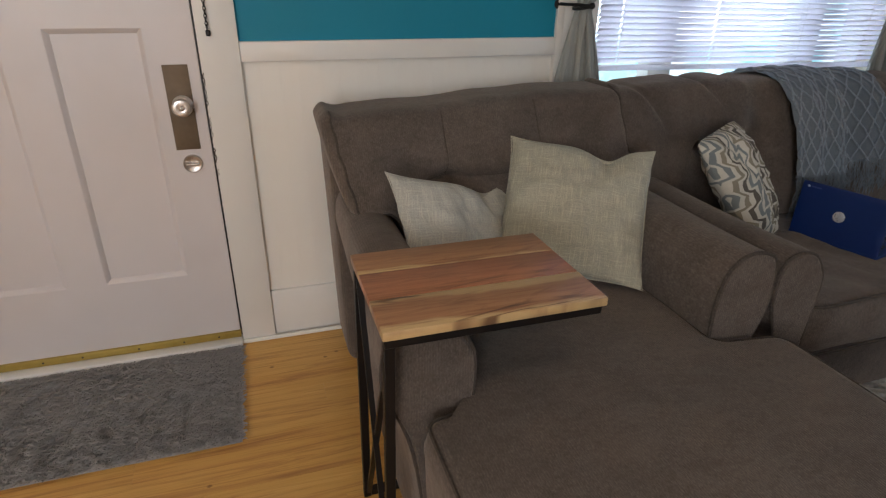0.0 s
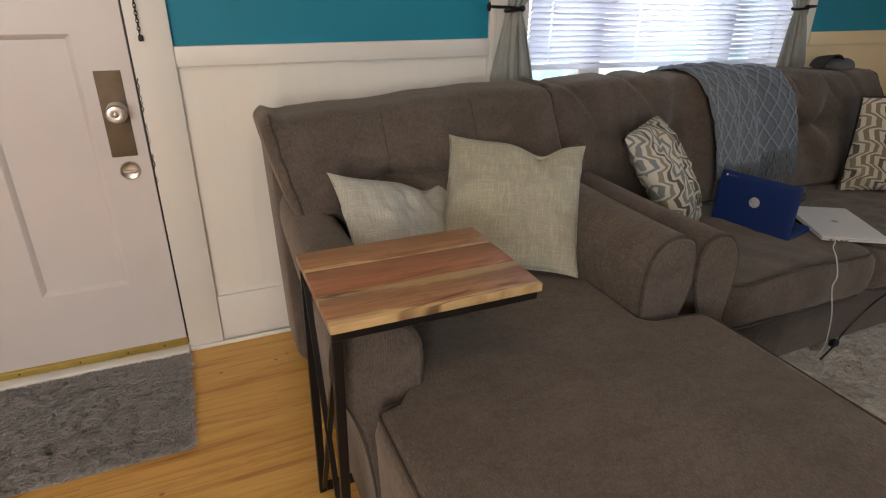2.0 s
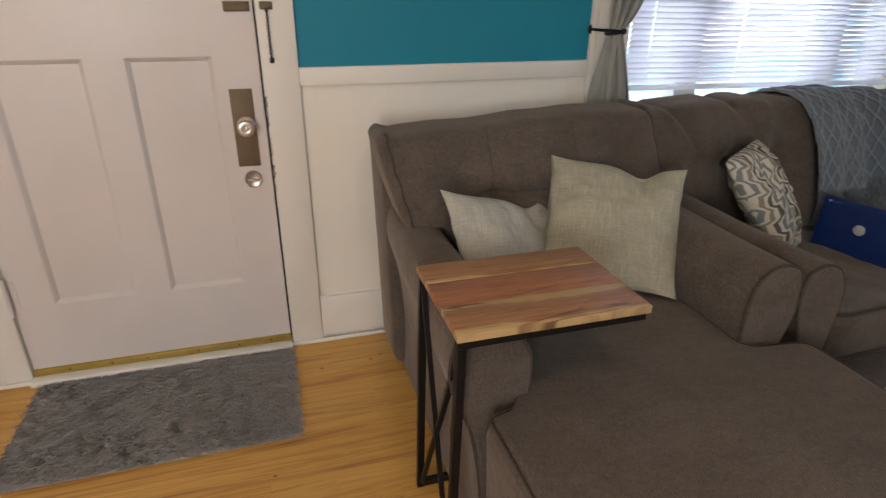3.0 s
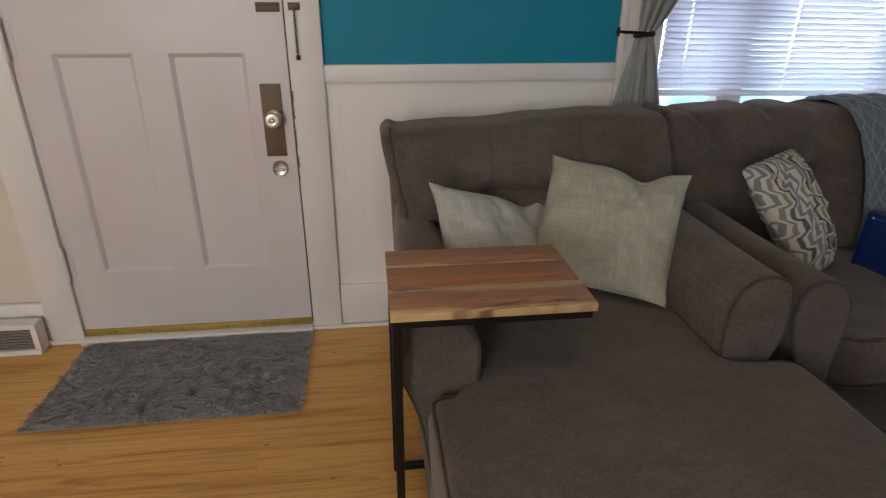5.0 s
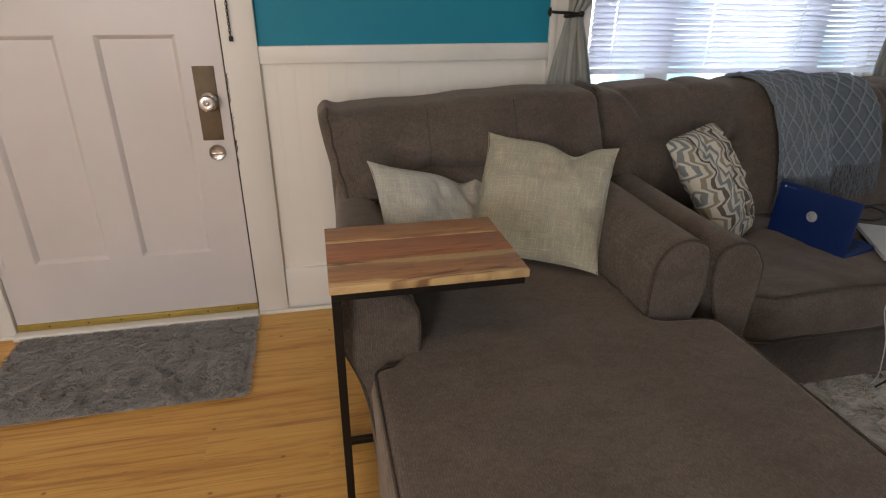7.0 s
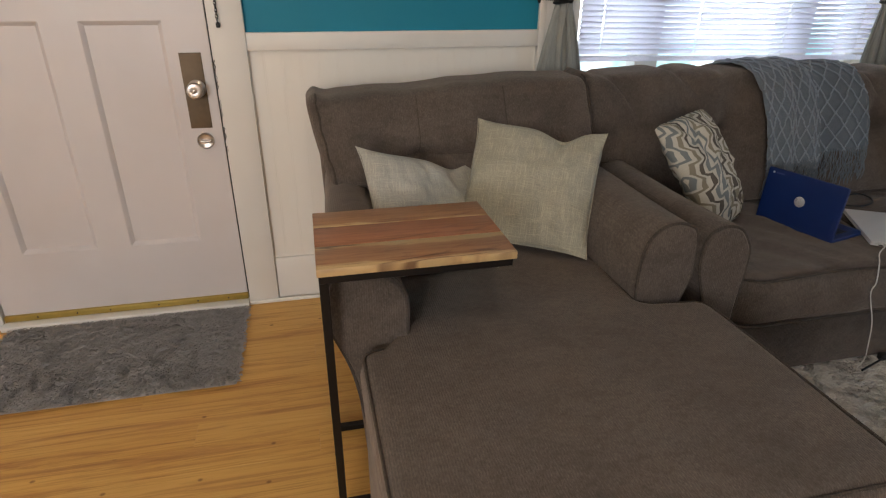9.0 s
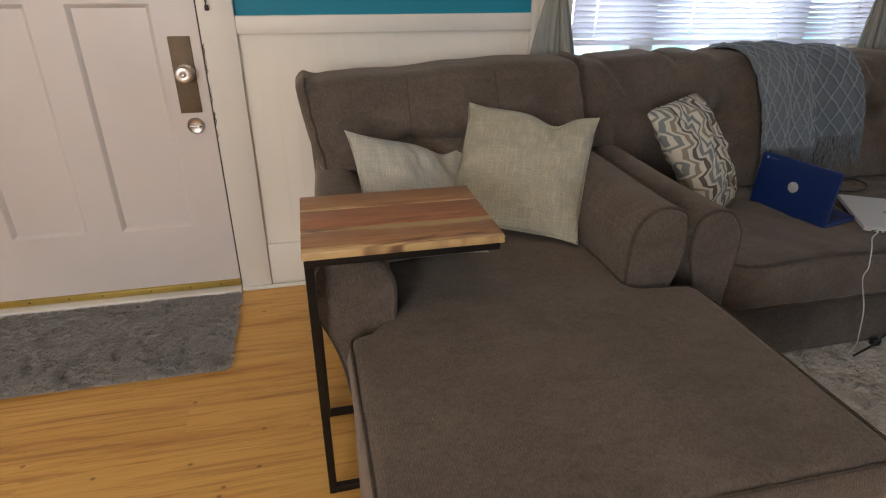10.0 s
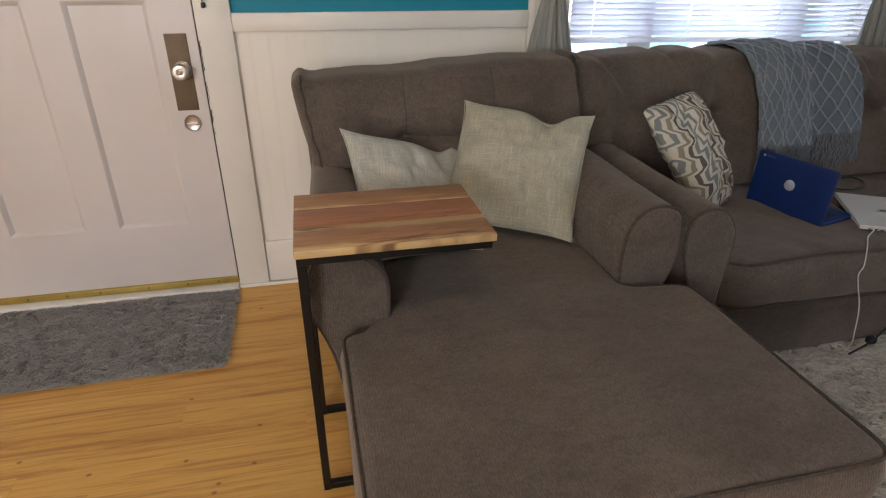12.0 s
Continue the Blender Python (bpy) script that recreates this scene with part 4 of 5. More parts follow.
pts = [Vector((p.x - CO[0], p.y - CO[1], TOP - 0.010)) for p in inset_ring(dense, 0.0045)]
part("piping", tube(pts, 0.0036, 6, True), PIPING, seat, "dark piped seam")
arm(chaise, CO, 0.240, 0.424, 1.362, 2.40, 0.680, 0.0, 0.045)
arm(chaise, CO, 1.178, 1.022, 1.405, 2.24, 0.700)
b = box(0.265 - CO[0], 1.19 - CO[0], 2.18 - CO[1], 2.44 - CO[1], 0.035, 0.87, 0.04, 4)
for v in b.verts:                                # the frame narrows towards the floor
    if v.co.x < 0:
        v.co.x += 0.025 * max(0.0, 1 - v.co.z / 0.75)
part("back_frame", b, SOFA, chaise)
tufted_back(chaise, CO, 0.236, 1.174, (0.579, 0.869), 0.735, 0.520, 0.908, "plump back cushion with button tufts", ((0.425, 0.662, -1), (1.035, 0.690, 1)), 0.038, 1.06, (0.030, 0.006), 0.055, 0.15, 0.010, True)
for x, y in ((0.38, 0.86), (1.13, 0.86), (0.44, 2.32), (1.12, 2.32)):
    foot(chaise, x, y, CO)

# the couch under the window
SO = (2.1, 1.9, 0.0)
couch = thing("couch", "taupe chenille couch with tufted back under the window", "couch", SO)
part("base", to_bm(mesh_from(rounded(0.845, 0.41, 0.130, 0.02, (20, 8, 6)), "f")), SOFA, couch).location = (2.16 - SO[0], 1.99 - SO[1], 0.155)
arm(couch, SO, 1.215, 1.362, 1.428, 2.30, 0.668)
arm(couch, SO, 3.090, 2.934, 1.428, 2.30, 0.668)
for x0, x1 in ((1.360, 2.133), (2.137, 2.934)):
    def seat_shape(p, q):
        p = p.copy()
        if q.z > 0:
            p.z += 0.006 * (1 - q.x * q.x) * (1 - q.y * q.y) + 0.006 * noise.noise(Vector((p.x * 7 + x0, p.y * 7, 2))) + 0.007 * noise.noise(Vector((p.x * 13 + p.y * 9 + x0, p.y * 5, 6))) + (0.006 if x0 > 2 else 0.0015) * math.sin(p.y * 75 + p.x * 12 + 5 * noise.noise(Vector((p.x * 6, p.y * 6, 3)))) * (1 - q.x * q.x) * (1 - q.y * q.y)
        if q.y < 0:
            p.y -= 0.022 * (1 - q.z * q.z) + 0.007 * noise.noise(Vector((p.x * 9, p.z * 12, x0)))
            if x0 < 2 and q.x < -0.58:          # rounded free corner beside the arm
                turn = (-q.x - 0.58) / 0.42
                p.y += 0.135 * turn ** 1.8 * -q.y
                p.z += 0.012 * turn ** 2 * -q.y * (q.z < 0)
        return p
    hx = (x1 - x0) / 2
    b = rounded(hx, 0.325, 0.091, 0.040, (40, 30, 10), seat_shape)
    bmesh.ops.translate(b, verts=b.verts, vec=((x0 + x1) / 2 - SO[0], 1.832 - SO[1], 0.363))
    sc = part("seat_cushion", b, SOFA, couch, "", 60)
    cut = 0.128 if x0 < 2 else 0.0
    for zz, rise in ((0.443, 0.010), (0.284, 0.004)):
        pts = [(x0 + 0.012, 1.60 + cut, zz - 0.004), (x0 + 0.018, 1.55 + cut, zz - 0.002), (x0 + 0.05, 1.511 + cut * 0.52, zz), (x0 + 0.10, 1.502 + cut * 0.16, zz), (x0 + 0.17, 1.499, zz), (x0 + 0.40, 1.499, zz + rise), (x1 - 0.1, 1.499, zz), (x1 - 0.03, 1.511, zz - 0.003)]
        part("piping", tube([p - Vector(SO) for p in smooth_line(pts, 5)], 0.0045, 6), PIPING, sc, "dark piped seam")
part("back_frame", to_bm(mesh_from(box(1.25 - SO[0], 3.06 - SO[0], 2.27 - SO[1], 2.415 - SO[1], 0.035, 0.86, 0.04, 4), "f")), SOFA, couch)
tufted_back(couch, SO, 1.196, 2.098, (1.590, 1.785), 0.712, 0.46, 0.928, "plump back cushion with button tufts", ((1.345, 0.655, -1),), 0.012, 1.75, roll=0.45, ear=0.010, y_at=2.225, creases=(1.335, 1.625))
tufted_back(couch, SO, 2.102, 3.000, (2.470, 2.650), 0.708, 0.46, 0.908, "plump back cushion with button tufts", ((2.955, 0.655, 1),), 0.012, 2.60, roll=0.45, ear=0.006, y_at=2.225, creases=(2.47, 2.66, 2.82))
for x, y in ((1.36, 1.66), (2.97, 1.66), (1.36, 2.34), (2.97, 2.34)):
    foot(couch, x, y, SO)


# ---- cushions ----
def cushion(name, label, corner, wide, tall, w, h, thick, mat, chop=0.0, chop_at=0.5, lean=0.0, slump=0.0, piping=None, rest=None, taper=0.0, soft=0.0):
    """A square scatter cushion from its upper left corner, its direction across and its direction down."""
    ex = Vector(wide).normalized()
    ed = Vector(tall)
    ed = (ed - ex * ed.dot(ex)).normalized()
    ez = ex.cross(-ed)
    centre = Vector(corner) + ex * w / 2 + ed * h / 2
    ob = thing(name, label, "cushion", centre, "scatter cushions")
    ob.rotation_mode = "QUATERNION"
    ob.rotation_quaternion = Matrix((ex, -ed, ez)).transposed().to_quaternion()
    n = 40
    verts, faces = [], []
    seed = w * 10 + thick * 7 + corner[0]
    for side in (1, -1):
        for j in range(n + 1):
            for i in range(n + 1):
                u, v = 2 * i / n - 1, 2 * j / n - 1
                pinch_u, pinch_v = 1 - 0.055 * (1 - v ** 4) * abs(u) ** 1, 1 - 0.055 * (1 - u ** 4)
                x, y = u * w / 2 * (1 - 0.028 * (1 - abs(v) ** 3)), v * h / 2 * (1 - 0.028 * (1 - abs(u) ** 3))
                dome = ((1 - abs(u) ** 2.6) * (1 - abs(v) ** 2.6))
                z = side * thick / 2 * max(0, dome) ** 0.62
                k = bump01((u + 1) / 2, chop_at, 0.16 if u < 2 * chop_at - 1 else 0.11) * max(0, (v + 0.15) / 1.15) ** 1.6
                y -= chop * k
                z *= 1 - 0.45 * k * (chop > 0)
                if side > 0:
                    z -= chop * 0.55 * bump01((u + 1) / 2 + 0.12 * (1 - v), chop_at, 0.05) * max(0, v)
                wr = 0.0075 * noise.noise(Vector((u * 2.6 + seed, v * 2.6, side * 2.0))) + 0.0045 * noise.noise(Vector((u * 7 + seed, v * 7, side)))
                near_edge = max(abs(u), abs(v))
                wr += 0.0045 * max(0.0, near_edge - 0.5) * 2 * math.sin(9 * (u if abs(v) > abs(u) else v) + 4 * noise.noise(Vector((u * 3, v * 3, seed))))
                z += wr * max(0, dome) ** 0.3 * 2
                x += 0.005 * noise.noise(Vector((v * 4, seed, u * 2)))
                x, y = x * (1 - soft * (u * v) ** 6), y * (1 - soft * (u * v) ** 6)
                x += taper * w * ((1 - u) / 2) * ((1 - v) / 2) ** 0.8
                verts.append((x, y, z))
    m = (n + 1) ** 2
    for s in (0, 1):
        for j in range(n):
            for i in range(n):
                a = s * m + j * (n + 1) + i
                q = (a, a + 1, a + n + 2, a + n + 1)
                faces.append(q if s == 0 else q[::-1])
    b = to_bm(pydata(verts, faces, name))
    bmesh.ops.remove_doubles(b, verts=b.verts, dist=0.0006)
    if rest is not None:
        turn = Matrix((ex, -ed, ez)).transposed()
        for vert in b.verts:
            p = turn @ vert.co + centre
            low = rest + 0.012 + 0.35 * max(0.0, vert.co.z)
            if p.z < low:
                p.y -= (low - p.z) * 0.9
                p.z = low - 0.08 * (low - p.z)
                vert.co = turn.transposed() @ (p - centre)
    part("cover", b, mat, ob, "", 80)
    edge = [(-1 + 2 * k / n, -1) for k in range(n)] + [(1, -1 + 2 * k / n) for k in range(n)] + [(1 - 2 * k / n, 1) for k in range(n)] + [(-1, 1 - 2 * k / n) for k in range(n)]
    line = []
    for u, v in edge:
        x, y = u * w / 2 * (1 - 0.028 * (1 - abs(v) ** 3)), v * h / 2 * (1 - 0.028 * (1 - abs(u) ** 3))
        k = bump01((u + 1) / 2, chop_at, 0.16 if u < 2 * chop_at - 1 else 0.11) * max(0, (v + 0.15) / 1.15) ** 1.6
        x, y = x * (1 - soft * (u * v) ** 6), (y - chop * k) * (1 - soft * (u * v) ** 6)
        line.append((x + taper * w * ((1 - u) / 2) * ((1 - v) / 2) ** 0.8, y, 0))
    part("edge_seam", tube(line, 0.0015 if piping is None else 0.005, 6, True), piping or mat, ob)
    return ob


cushion("scatter_cushion", "pale linen scatter cushion slumped behind the side table", (0.369, 1.862, 0.808), (0.365, 0.125, -0.105), (0.096, -0.157, -0.33), 0.415, 0.39, 0.13, LINEN_PALE, 0.022, 0.78, rest=0.503, taper=0.16, soft=-0.03)
cushion("scatter_cushion", "sage woven linen scatter cushion leaning on the chaise arm", (0.766, 2.000, 0.841), (0.363, -0.197, -0.022), (-0.127, -0.200, -0.313), 0.386, 0.378, 0.135, LINEN, 0.034, 0.70, soft=-0.035)
cushion("scatter_cushion", "cream cushion with stepped grey and brown pattern", (1.292, 1.878, 0.822), (0.350, 0.225, 0.012), (0.085, -0.165, -0.325), 0.42, 0.42, 0.13, PATTERN, 0.0, taper=0.38, soft=0.09)
cushion("scatter_cushion", "cream and brown stepped pattern cushion with dark piping", (2.555, 1.965, 0.860), (0.80, -0.56, 0.06), (0.10, -0.03, -0.36), 0.43, 0.41, 0.13, PATTERN_BROWN, 0.0, 0.5, 0, 0, DARK_PLASTIC)

# ---- knitted throw over the couch back ----
throw = thing("throw_blanket", "blue-grey knitted throw with lattice ridges and fringe", "throw", (2.09, 2.15, 0.55))


def drape(x, s, lift=0.0):
    """Point on the couch back at x; s runs from behind the top, over it and down the front, in metres."""
    path = [(2.405, 0.77), (2.400, 0.87), (2.365, 0.917), (2.30, 0.930), (2.235, 0.922), (2.185, 0.893), (2.14, 0.836), (2.105, 0.75), (2.085, 0.66), (2.065, 0.56), (2.045, 0.50)]
    pos = 0.0
    for (ya, za), (yb, zb_) in zip(path, path[1:]):
        d = math.hypot(yb - ya, zb_ - za)
        if s <= pos + d:
            k = (s - pos) / d
            nx, nz = (zb_ - za) / d, -(yb - ya) / d
            return Vector((x, ya + (yb - ya) * k + nx * lift, za + (zb_ - za) * k + nz * lift))
        pos += d
    return Vector((x, path[-1][0], path[-1][1]))


def throw_layer(name, xt, xb, length, lift, cells, seed, pleat, period=0.10, rise=0.0, cloth=None):
    def f(u, v):
        s = v * length
        k = min(1.0, v / 0.55)
        k = k * k * (3 - 2 * k)
        a, c = xt[0] + (xb[0] - xt[0]) * k, xt[1] + (xb[1] - xt[1]) * k
        x = a + (c - a) * u + 0.005 * math.sin(v * 7 + seed + u * 4)
        gu, gv = u * cells + 0.12 * math.sin(v * 6 + seed), v * length / period
        d1, d2 = abs(((gu + gv) % 1.0) - 0.5), abs(((gu - gv) % 1.0) - 0.5)
        ridge = 0.004 * max(bump01(d1, 0.5, 0.09), bump01(d2, 0.5, 0.09))
        fold = pleat * math.sin(u * TAU * 2.3 + seed + v * 1.2) * (0.1 + 0.9 * v) + 0.004 * noise.noise(Vector((u * 4, v * 5, seed)))
        edge = min(u, 1 - u)
        roll = -0.010 * max(0.0, 1 - edge / 0.05) * (1 if rise == 0 or u < 0.5 else -0.4)
        return drape(x, s, lift + rise * v + ridge + fold + roll + 0.006) - throw.location
    ob = part(name, sheet(f, 120, 200, 0.003), cloth or KNIT, throw, "", 80)
    b = bmesh.new()
    for way in (-1, 1):
        for c in range(-14, 16):
            run = []
            for k in range(161):
                v = k / 160
                u = (c + way * v * length / period - 0.12 * math.sin(v * 6 + seed)) / cells
                if 0.02 < u < 0.98:
                    run.append(Vector(f(u, v)) + Vector((0, -0.0012, 0.0012)))
            if len(run) > 4:
                tube(run, 0.0026, 5, False, b)
    part("lattice_cord", b, KNIT_PALE, ob, "raised lattice of knitted cords", 80)
    b = bmesh.new()
    rng = random.Random(seed)
    for i in range(110):
        u = (i + rng.random() * 0.9) / 110
        p = Vector(f(min(0.97, max(0.03, u)), 1.0))
        ln = rng.uniform(0.09, 0.15)
        pts = [p + Vector((0, 0, 0.01))]
        sway = rng.uniform(-0.018, 0.018)
        for k in range(1, 8):
            t = k / 7
            pts.append(p + Vector((sway * t + 0.005 * math.sin(11 * t + i * 1.7), -0.006 * math.sin(math.pi * t) - 0.012 * t + rng.uniform(-0.003, 0.003), -ln * t)))
        tube(pts, 0.0017, 4, False, b, lambda t: 1.0 - 0.3 * t)
    part("fringe", b, KNIT, ob, "loose knotted fringe", 80)
    return ob


# shade behind the front fold is put into the wide fold's darker knit
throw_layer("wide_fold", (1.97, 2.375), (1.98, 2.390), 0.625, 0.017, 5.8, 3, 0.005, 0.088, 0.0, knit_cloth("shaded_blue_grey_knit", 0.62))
throw_layer("front_fold", (1.785, 2.090), (1.880, 2.120), 0.655, 0.008, 6.4, 8, 0.010, 0.082, 0.060)

# ---- C-shaped side table ----
TO = (0.44, 1.45, 0.0)
table = thing("side_table", "C-shaped side table, acacia boards on black steel", "side table", TO)
tx0, tx1, ty0, ty1, tz = 0.230, 0.648, 1.292, 1.606, 0.723
ys = (ty0, ty0 + 0.112, ty0 + 0.218, ty1)
for i, (a, c) in enumerate(zip(ys, ys[1:])):
    edge, also = ((-0.056, 0.049), (-0.2, 0.2), (-0.050, 0.2))[i]
    b = box(tx0 - (tx0 + tx1) / 2, tx1 - (tx0 + tx1) / 2, a - (a + c) / 2 + 0.0004, c - (a + c) / 2 - 0.0004, -0.018, 0, 0.0022, 2)
    ob = part("board", b, table_wood("acacia_%s" % "abc"[i], HEART[i], DEEP, SAP, edge, also, (0.85, 0.45, 0.15)[i], (0.017, 0.01, 0.011)[i]), table)
    ob.location = ((tx0 + tx1) / 2 - TO[0], (a + c) / 2 - TO[1], tz)
fr = 0.019


def tpart(name, x0, x1, y0, y1, z0, z1):
    return part(name, box(x0 - TO[0], x1 - TO[0], y0 - TO[1], y1 - TO[1], z0, z1, 0.0015, 1), BLACK_METAL, table)


zt_ = tz - 0.018
tpart("top_rail", tx0 + 0.003, tx1 - 0.008, ty0 + 0.004, ty0 + 0.004 + fr, zt_ - 0.017, zt_)
tpart("top_rail", tx0 + 0.003, tx1 - 0.008, ty1 - 0.004 - fr, ty1 - 0.004, zt_ - 0.017, zt_)
tpart("top_rail", tx1 - 0.008 - fr, tx1 - 0.008, ty0 + 0.004 + fr, ty1 - 0.004 - fr, zt_ - 0.017, zt_)
LEAN = 0.052    # how far the feet stand behind the top


def leaning(ob):
    for v in ob.data.vertices:
        v.co.y += LEAN * (1 - max(0.0, v.co.z) / zt_)
    return ob


for y in (ty0 + 0.006, ty1 - 0.004 - fr):
    leaning(tpart("leg", tx0 + 0.003, tx0 + 0.003 + fr, y, y + fr, 0.0, zt_ - 0.017))
    leaning(tpart("floor_rail", tx0 + 0.003 + fr, tx1 - 0.03, y, y + fr, 0.002, 0.023))
ya, yb = ty0 + 0.006 + fr, ty1 - 0.004 - fr
for s in (1, -1):
    b = bmesh.new()
    z0_, z1_ = (0.03, zt_ - 0.03) if s > 0 else (zt_ - 0.03, 0.03)
    m = 0.008
    d = 0.0 if s > 0 else 0.004
    xa = tx0 + 0.006 + d - TO[0]
    vs = []
    for y, z in ((ya, z0_), (yb, z1_)):
        for dx, dz in ((0, -m * 2), (0.012, -m * 2), (0.012, m), (0, m)):
            vs.append(b.verts.new((xa + dx, y - TO[1], z + dz)))
    for k in range(4):
        b.faces.new((vs[k], vs[(k + 1) % 4], vs[4 + (k + 1) % 4], vs[4 + k]))
    b.faces.new(vs[:4])
    b.faces.new(vs[4:])
    leaning(part("cross_brace", b, BLACK_METAL, table))

# ---- laptops and cables on the couch ----
LO = Vector((1.856, 1.800, 0.4515))
laptop = thing("laptop", "navy blue plastic laptop standing half open on the couch", "laptop", LO)
along = Vector((0.24, -0.97, 0)).normalized()
outw = Vector((-along.y, along.x, 0))
m3 = Matrix((along, outw, Vector((0, 0, 1)))).transposed()
laptop.rotation_mode = "QUATERNION"
laptop.rotation_quaternion = m3.to_quaternion()
base = part("base", rounded(0.143, 0.090, 0.008, 0.007, (24, 18, 4)), BLUE_PLASTIC, laptop)
base.location = (0, 0.090, 0.010)
b = bmesh.new()
for r in range(5):
    for c in range(12):
        box(-0.125 + c * 0.0208, -0.125 + c * 0.0208 + 0.017, 0.03 + r * 0.0185, 0.03 + r * 0.0185 + 0.0145, 0.018, 0.0195, 0.0008, 1, b)
part("keyboard", b, DARK_PLASTIC, laptop, "black keys")
b = rounded(0.141, 0.0065, 0.092, 0.006, (24, 4, 18))
lid = part("lid", b, BLUE_PLASTIC, laptop, "closed-back navy lid")
lean = radians(-4)
lid.location = (0, 0.006 + math.sin(-lean) * 0.092, 0.010 + math.cos(lean) * 0.092)
lid.rotation_euler = (lean, 0, 0)
part("screen", box(-0.128, 0.128, 0.0062, 0.0078, -0.07, 0.080, 0.0005, 1), DARK_PLASTIC, lid)
b = lathe([(0.0185, 0.0), (0.0185, 0.0006), (0.0180, 0.0009)], 28, "y")
bmesh.ops.translate(b, verts=b.verts, vec=(0.0, -0.0063, 0.002))
part("round_badge", b, LOGO, lid, "round pale maker's badge")
b = lathe([(0.0042, 0.0), (0.0042, 0.0006)], 14, "y")
bmesh.ops.translate(b, verts=b.verts, vec=(-0.118, -0.0063, 0.077))
part("small_badge", b, LOGO, lid)
part("marking", box(-0.109, -0.078, -0.0071, -0.0063, 0.0745, 0.0795), plain("dim_blue_print", (0.05, 0.07, 0.2), 0.5), lid, "faint line of small print")

silver = thing("laptop", "closed silver aluminium laptop lying on the couch", "laptop", (2.174, 1.698, 0.459))
silver.rotation_euler = (0, 0, math.atan2(0.857, 0.515))
part("base", rounded(0.158, 0.110, 0.0048, 0.004, (20, 14, 4)), SILVER, silver).location = (0, 0, 0.006)
lid2 = part("lid", rounded(0.158, 0.110, 0.0028, 0.0024, (20, 14, 4)), SILVER, silver)
lid2.location = (0, 0, 0.0145)
b = lathe([(0.012, 0.0029), (0.012, 0.0034)], 28)
part("round_badge", b, CHROME, lid2)
b = bmesh.new()
for y in (0.075, 0.058, 0.040, 0.024):
    box(-0.1588, -0.1565, y, y + 0.011, 0.004, 0.0075, 0, 1, b)
part("ports", b, DARK_PLASTIC, silver, "row of dark ports")

cable = thing("charging_cable", "white charging cable hanging from the laptop to the rug", "cable", (2.05, 1.5, 0.03))
pts = [(2.035, 1.605, 0.468), (2.019, 1.585, 0.469), (1.964, 1.553, 0.466), (1.912, 1.503, 0.458), (1.872, 1.462, 0.42), (1.866, 1.462, 0.38), (1.925, 1.470, 0.262), (1.952, 1.475, 0.161), (1.985, 1.495, 0.10), (1.99, 1.51, 0.055), (2.02, 1.525, 0.040), (2.06, 1.50, 0.038)]
part("cord", tube([Vector(p) - cable.location for p in smooth_line(pts, 8)], 0.0019, 8), WHITE_CABLE, cable)
pts = [(2.035, 1.605, 0.468), (2.05, 1.625, 0.468)]
part("plug", tube([Vector(p) - cable.location for p in pts], 0.0045, 8), WHITE_CABLE, cable)
cord2 = thing("power_cord", "black power cord with plug lying on the rug", "cable", (2.2, 1.5, 0.03))
pts = [(2.44, 1.476, 0.455), (2.40, 1.462, 0.40), (2.365, 1.468, 0.33), (2.33, 1.51, 0.262), (2.29, 1.54, 0.195), (2.245, 1.555, 0.13), (2.195, 1.558, 0.075), (2.16, 1.55, 0.055), (2.10, 1.53, 0.048), (2.0, 1.50, 0.046)]
part("cord", tube([Vector(p) - cord2.location for p in smooth_line(pts, 6)], 0.0035, 8), DARK_PLASTIC, cord2)
b = rounded(0.016, 0.012, 0.013, 0.006, (6, 6, 6))
bmesh.ops.translate(b, verts=b.verts, vec=Vector((2.145, 1.552, 0.046)) - cord2.location)
part("plug", b, DARK_PLASTIC, cord2)

cord3 = thing("power_cord", "thin black cord looped on the couch seat", "cable", (2.3, 1.97, 0.462))
pts = [(2.335, 2.03, 0.468), (2.385, 2.03, 0.468), (2.388, 1.985, 0.467), (2.345, 1.937, 0.467), (2.268, 1.916, 0.467), (2.205, 1.94, 0.468)]
part("cord", tube([Vector(p) - cord3.location for p in smooth_line(pts, 6)], 0.003, 8), DARK_PLASTIC, cord3)

# ---- cap on the couch back ----
cap = thing("baseball_cap", "dark grey cloth cap lying on the couch back", "cap", (2.80, 2.31, 0.922))


def crown_shape(p, q):
    return Vector((p.x, p.y, p.z if p.z > 0 else p.z * 0.1))


part("crown", rounded(0.075, 0.07, 0.042, 0.04, (14, 12, 12), crown_shape), CAP_GREY, cap).location = (0.045, 0.0, 0.0)
b = sheet(lambda u, v: (-0.02 - 0.068 * math.cos(math.pi * u), -0.05 + 0.075 * v, 0.006 + 0.058 * math.sin(math.pi * u) * (1 - 0.25 * v)), 20, 8, 0.004)
part("peak", b, FELT, cap, "curved dark peak")
part("strap", box(0.10, 0.128, -0.04, 0.04, -0.03, 0.022, 0.006), FELT, cap)


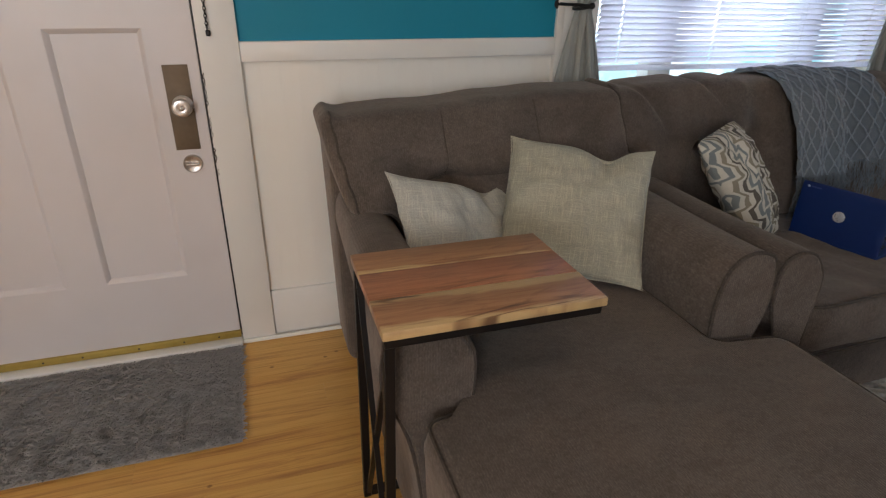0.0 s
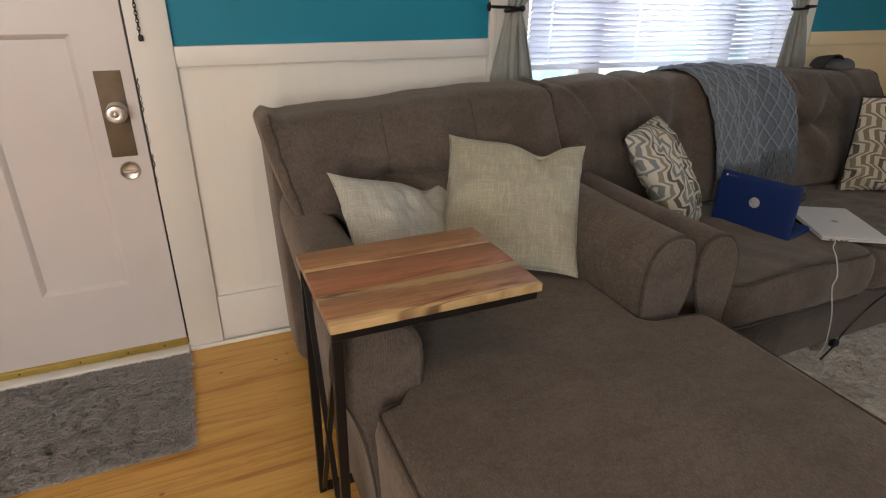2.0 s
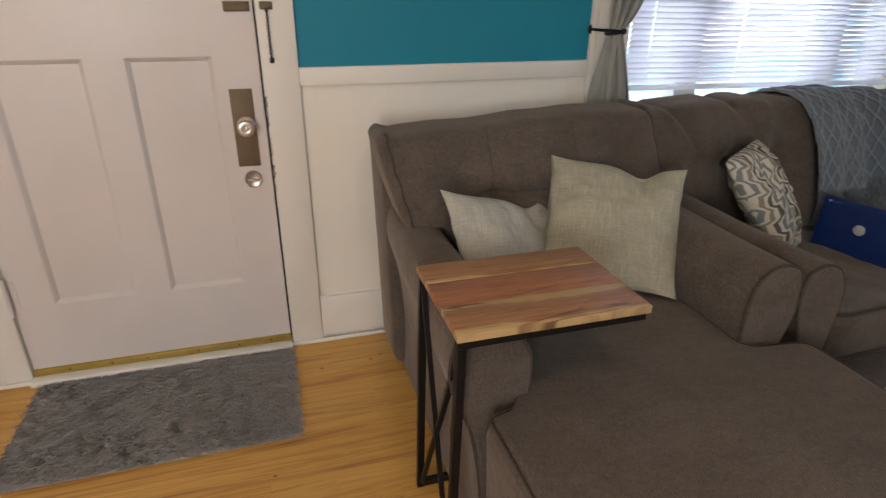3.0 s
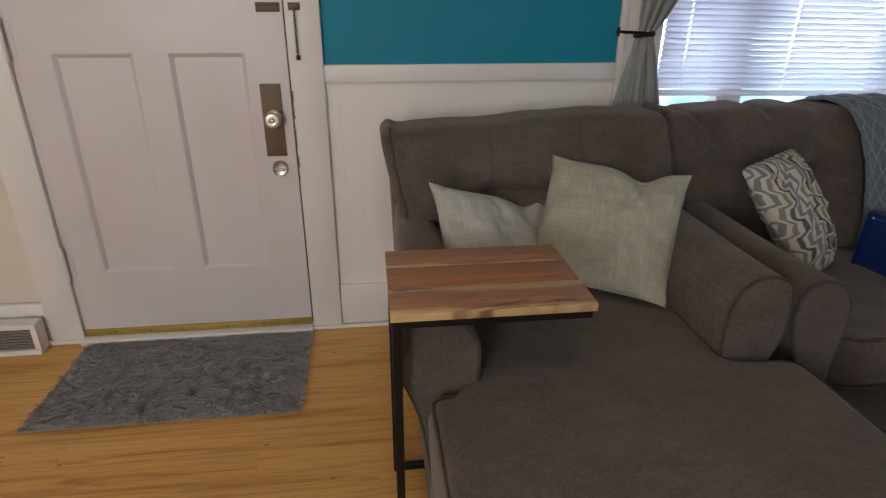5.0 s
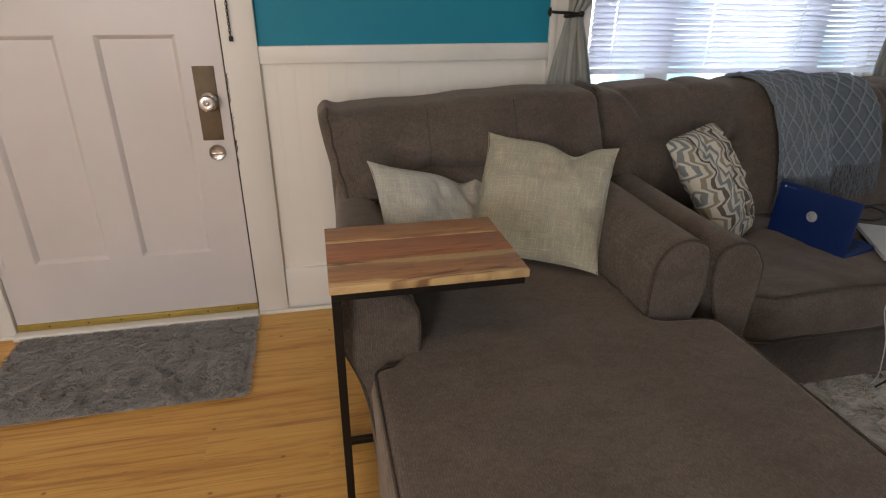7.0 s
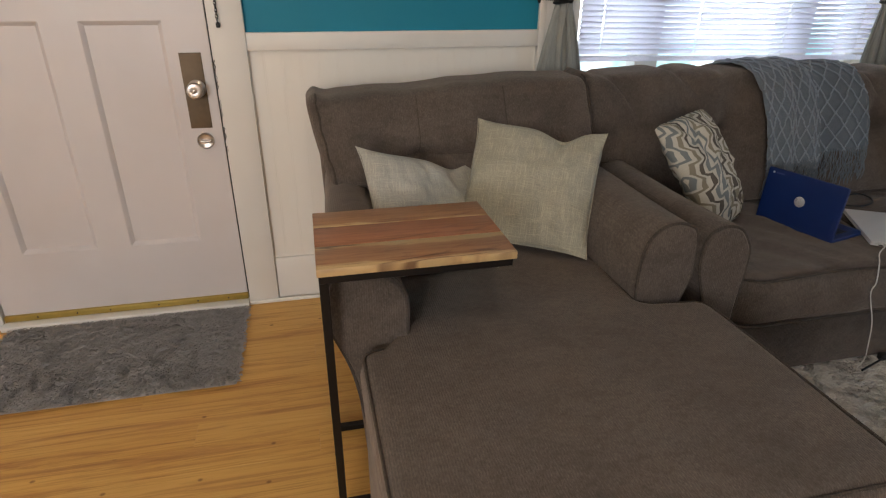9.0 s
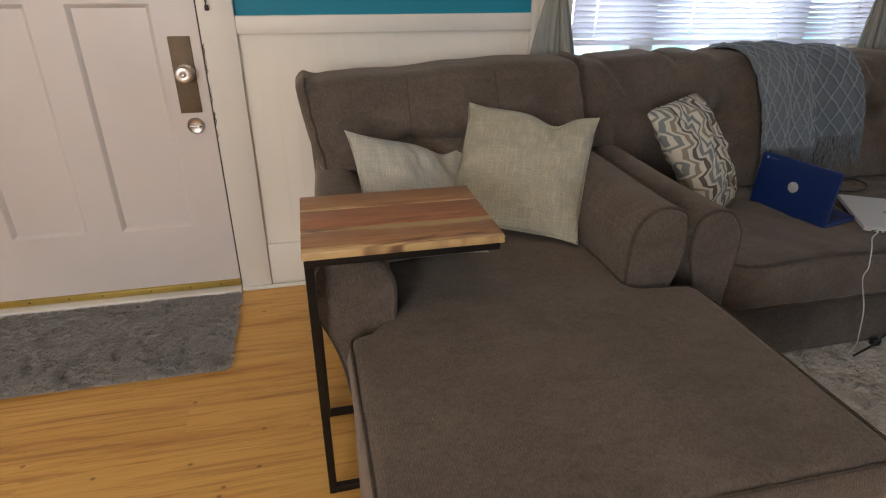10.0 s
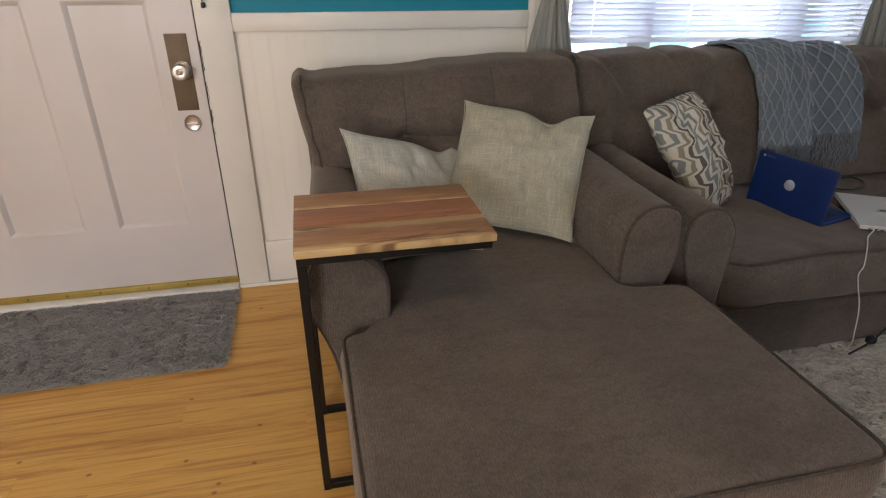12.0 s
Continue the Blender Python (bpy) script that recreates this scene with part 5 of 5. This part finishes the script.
# ---- rugs ----
def pile(name, x0, x1, y0, y1, pitch, length, width, seed, z=0.008, swirl=26, spread=0.9, rise=1.0, clump=0.25, clump_size=34):
    """Shag tufts: short bent blades of yarn, standing every which way."""
    rng = np.random.default_rng(seed)
    xs, ys_ = np.meshgrid(np.arange(x0, x1, pitch), np.arange(y0, y1, pitch))
    n = xs.size
    px, py = xs.ravel() + rng.uniform(-0.5, 0.5, n) * pitch, ys_.ravel() + rng.uniform(-0.5, 0.5, n) * pitch
    flow = np.array([noise.noise(Vector((a * swirl, c * swirl, seed))) for a, c in zip(px, py)]) * 6 + rng.normal(0, spread, n)
    ln = length * rng.uniform(0.75, 1.2, n) * (1 + clump * np.array([noise.noise(Vector((a * clump_size, c * clump_size * 1.6, seed + 3))) for a, c in zip(px, py)]))
    dx, dy = np.cos(flow), np.sin(flow)
    verts, faces = [], []
    sx, sy = -dy * width, dx * width
    levels_ = ((0.0, 0.0, 1.0), (0.22, 0.5, 1.0), (0.62, 0.80, 0.8), (1.0, 0.78, 0.25))
    cols = []
    for fwd, up, wd in levels_:
        for side in (-1, 1):
            cols.append(np.stack([px + dx * ln * fwd + side * sx * wd, py + dy * ln * fwd + side * sy * wd, z + ln * up * rise + 0 * px + (0.0015 * side)], 1))
    v = np.stack(cols, 1).reshape(-1, 3)
    base_ = np.arange(n) * 8
    for k in range(3):
        q = np.stack([base_ + 2 * k, base_ + 2 * k + 1, base_ + 2 * k + 3, base_ + 2 * k + 2], 1)
        faces.append(q)
    f = np.concatenate(faces)
    me = bpy.data.meshes.new(name)
    me.from_pydata(v.tolist(), [], f.tolist())
    me.update()
    return me


door_mat = thing("door_mat", "grey shaggy rug lying before the front door", "rug", (-0.5, 2.18, 0.0))


def mat_part(name, me, mat, ob, label=""):
    p = part(name, me, mat, ob, label, 0)
    p.matrix_parent_inverse = Matrix.Translation(-ob.location)
    return p


mat_part("backing", box(-0.945, -0.076, 1.941, 2.440, 0.0, 0.006, 0.003), MAT_GREY, door_mat)
mat_part("shag", pile("pile", -0.945, -0.074, 1.942, 2.448, 0.0029, 0.0165, 0.0007, 5, 0.004, 14, 1.4, 0.60, 0.34, 26), MAT_GREY, door_mat, "thick grey shag pile")["kind"] = "stuff"
area_rug = thing("area_rug", "beige-grey shag area rug in front of the couch", "rug", (2.3, 1.0, 0.0))
mat_part("backing", box(1.22, 3.25, 0.10, 1.66, 0.0, 0.008, 0.003), RUG_BEIGE, area_rug)
mat_part("shag", pile("pile", 1.22, 3.25, 0.10, 1.66, 0.0048, 0.023, 0.0010, 9, 0.006, 17, 1.1, 0.70), RUG_BEIGE, area_rug, "long beige-grey shag pile")["kind"] = "stuff"

# ---- baseboard register ----
vent = thing("vent_register", "white metal baseboard heating register with grey louvres", "vent", (-1.24, 2.44, 0.0))


def vbox(name, x0, x1, y0, y1, z0, z1, mat, bevel=0.002):
    ob = part(name, box(x0, x1, y0, y1, z0, z1, bevel, 1), mat, vent)
    ob.matrix_parent_inverse = Matrix.Translation(-vent.location)
    return ob


vbox("body", -1.47, -1.105, 2.425, Y1 - 0.0245, 0.0, 0.133, TRIM_WHITE, 0.004)
vbox("frame_rail", -1.47, -1.105, 2.415, 2.4245, 0.112, 0.133, TRIM_WHITE)
vbox("frame_rail", -1.47, -1.105, 2.412, 2.4245, 0.0, 0.022, TRIM_WHITE)
vbox("frame_rail", -1.127, -1.105, 2.415, 2.4245, 0.0225, 0.1115, TRIM_WHITE)
vbox("frame_rail", -1.47, -1.45, 2.415, 2.4245, 0.0225, 0.1115, TRIM_WHITE)
for i in range(7):
    o = vbox("slat", -1.449, -1.128, 2.4165, 2.4235, 0.026 + i * 0.0122, 0.0345 + i * 0.0122, VENT_GREY, 0.001)

# ---- floor boards ----
BW, BL = 0.098, 1.22
rng = random.Random(4)
board_meshes = {}


def plank_mesh(length, width):
    key = (round(length, 3), round(width, 3))
    if key not in board_meshes:
        me = mesh_from(box(0, length - 0.0002, 0, width - 0.0004, -0.012, 0.0, 0.0003, 1), "plank")
        me.materials.append(PLANK)
        board_meshes[key] = me
    return board_meshes[key]


y, row = Y0 + 0.001, 0
while y < Y1 + 0.02:
    x = X0 - (0.0, 0.47, 0.83, 0.21, 1.02)[row % 5]
    wide = min(BW, Y1 + 0.02 - y)
    while x < X1:
        a, c = max(x, X0 + 0.001), min(x + BL, X1 - 0.001)
        if c - a > 0.02 and wide > 0.005:
            ob = new("plank", plank_mesh(c - a, wide))
            ob.location, ob.parent = (a, y, 0.0), floor
        x += BL
    y += BW
    row += 1
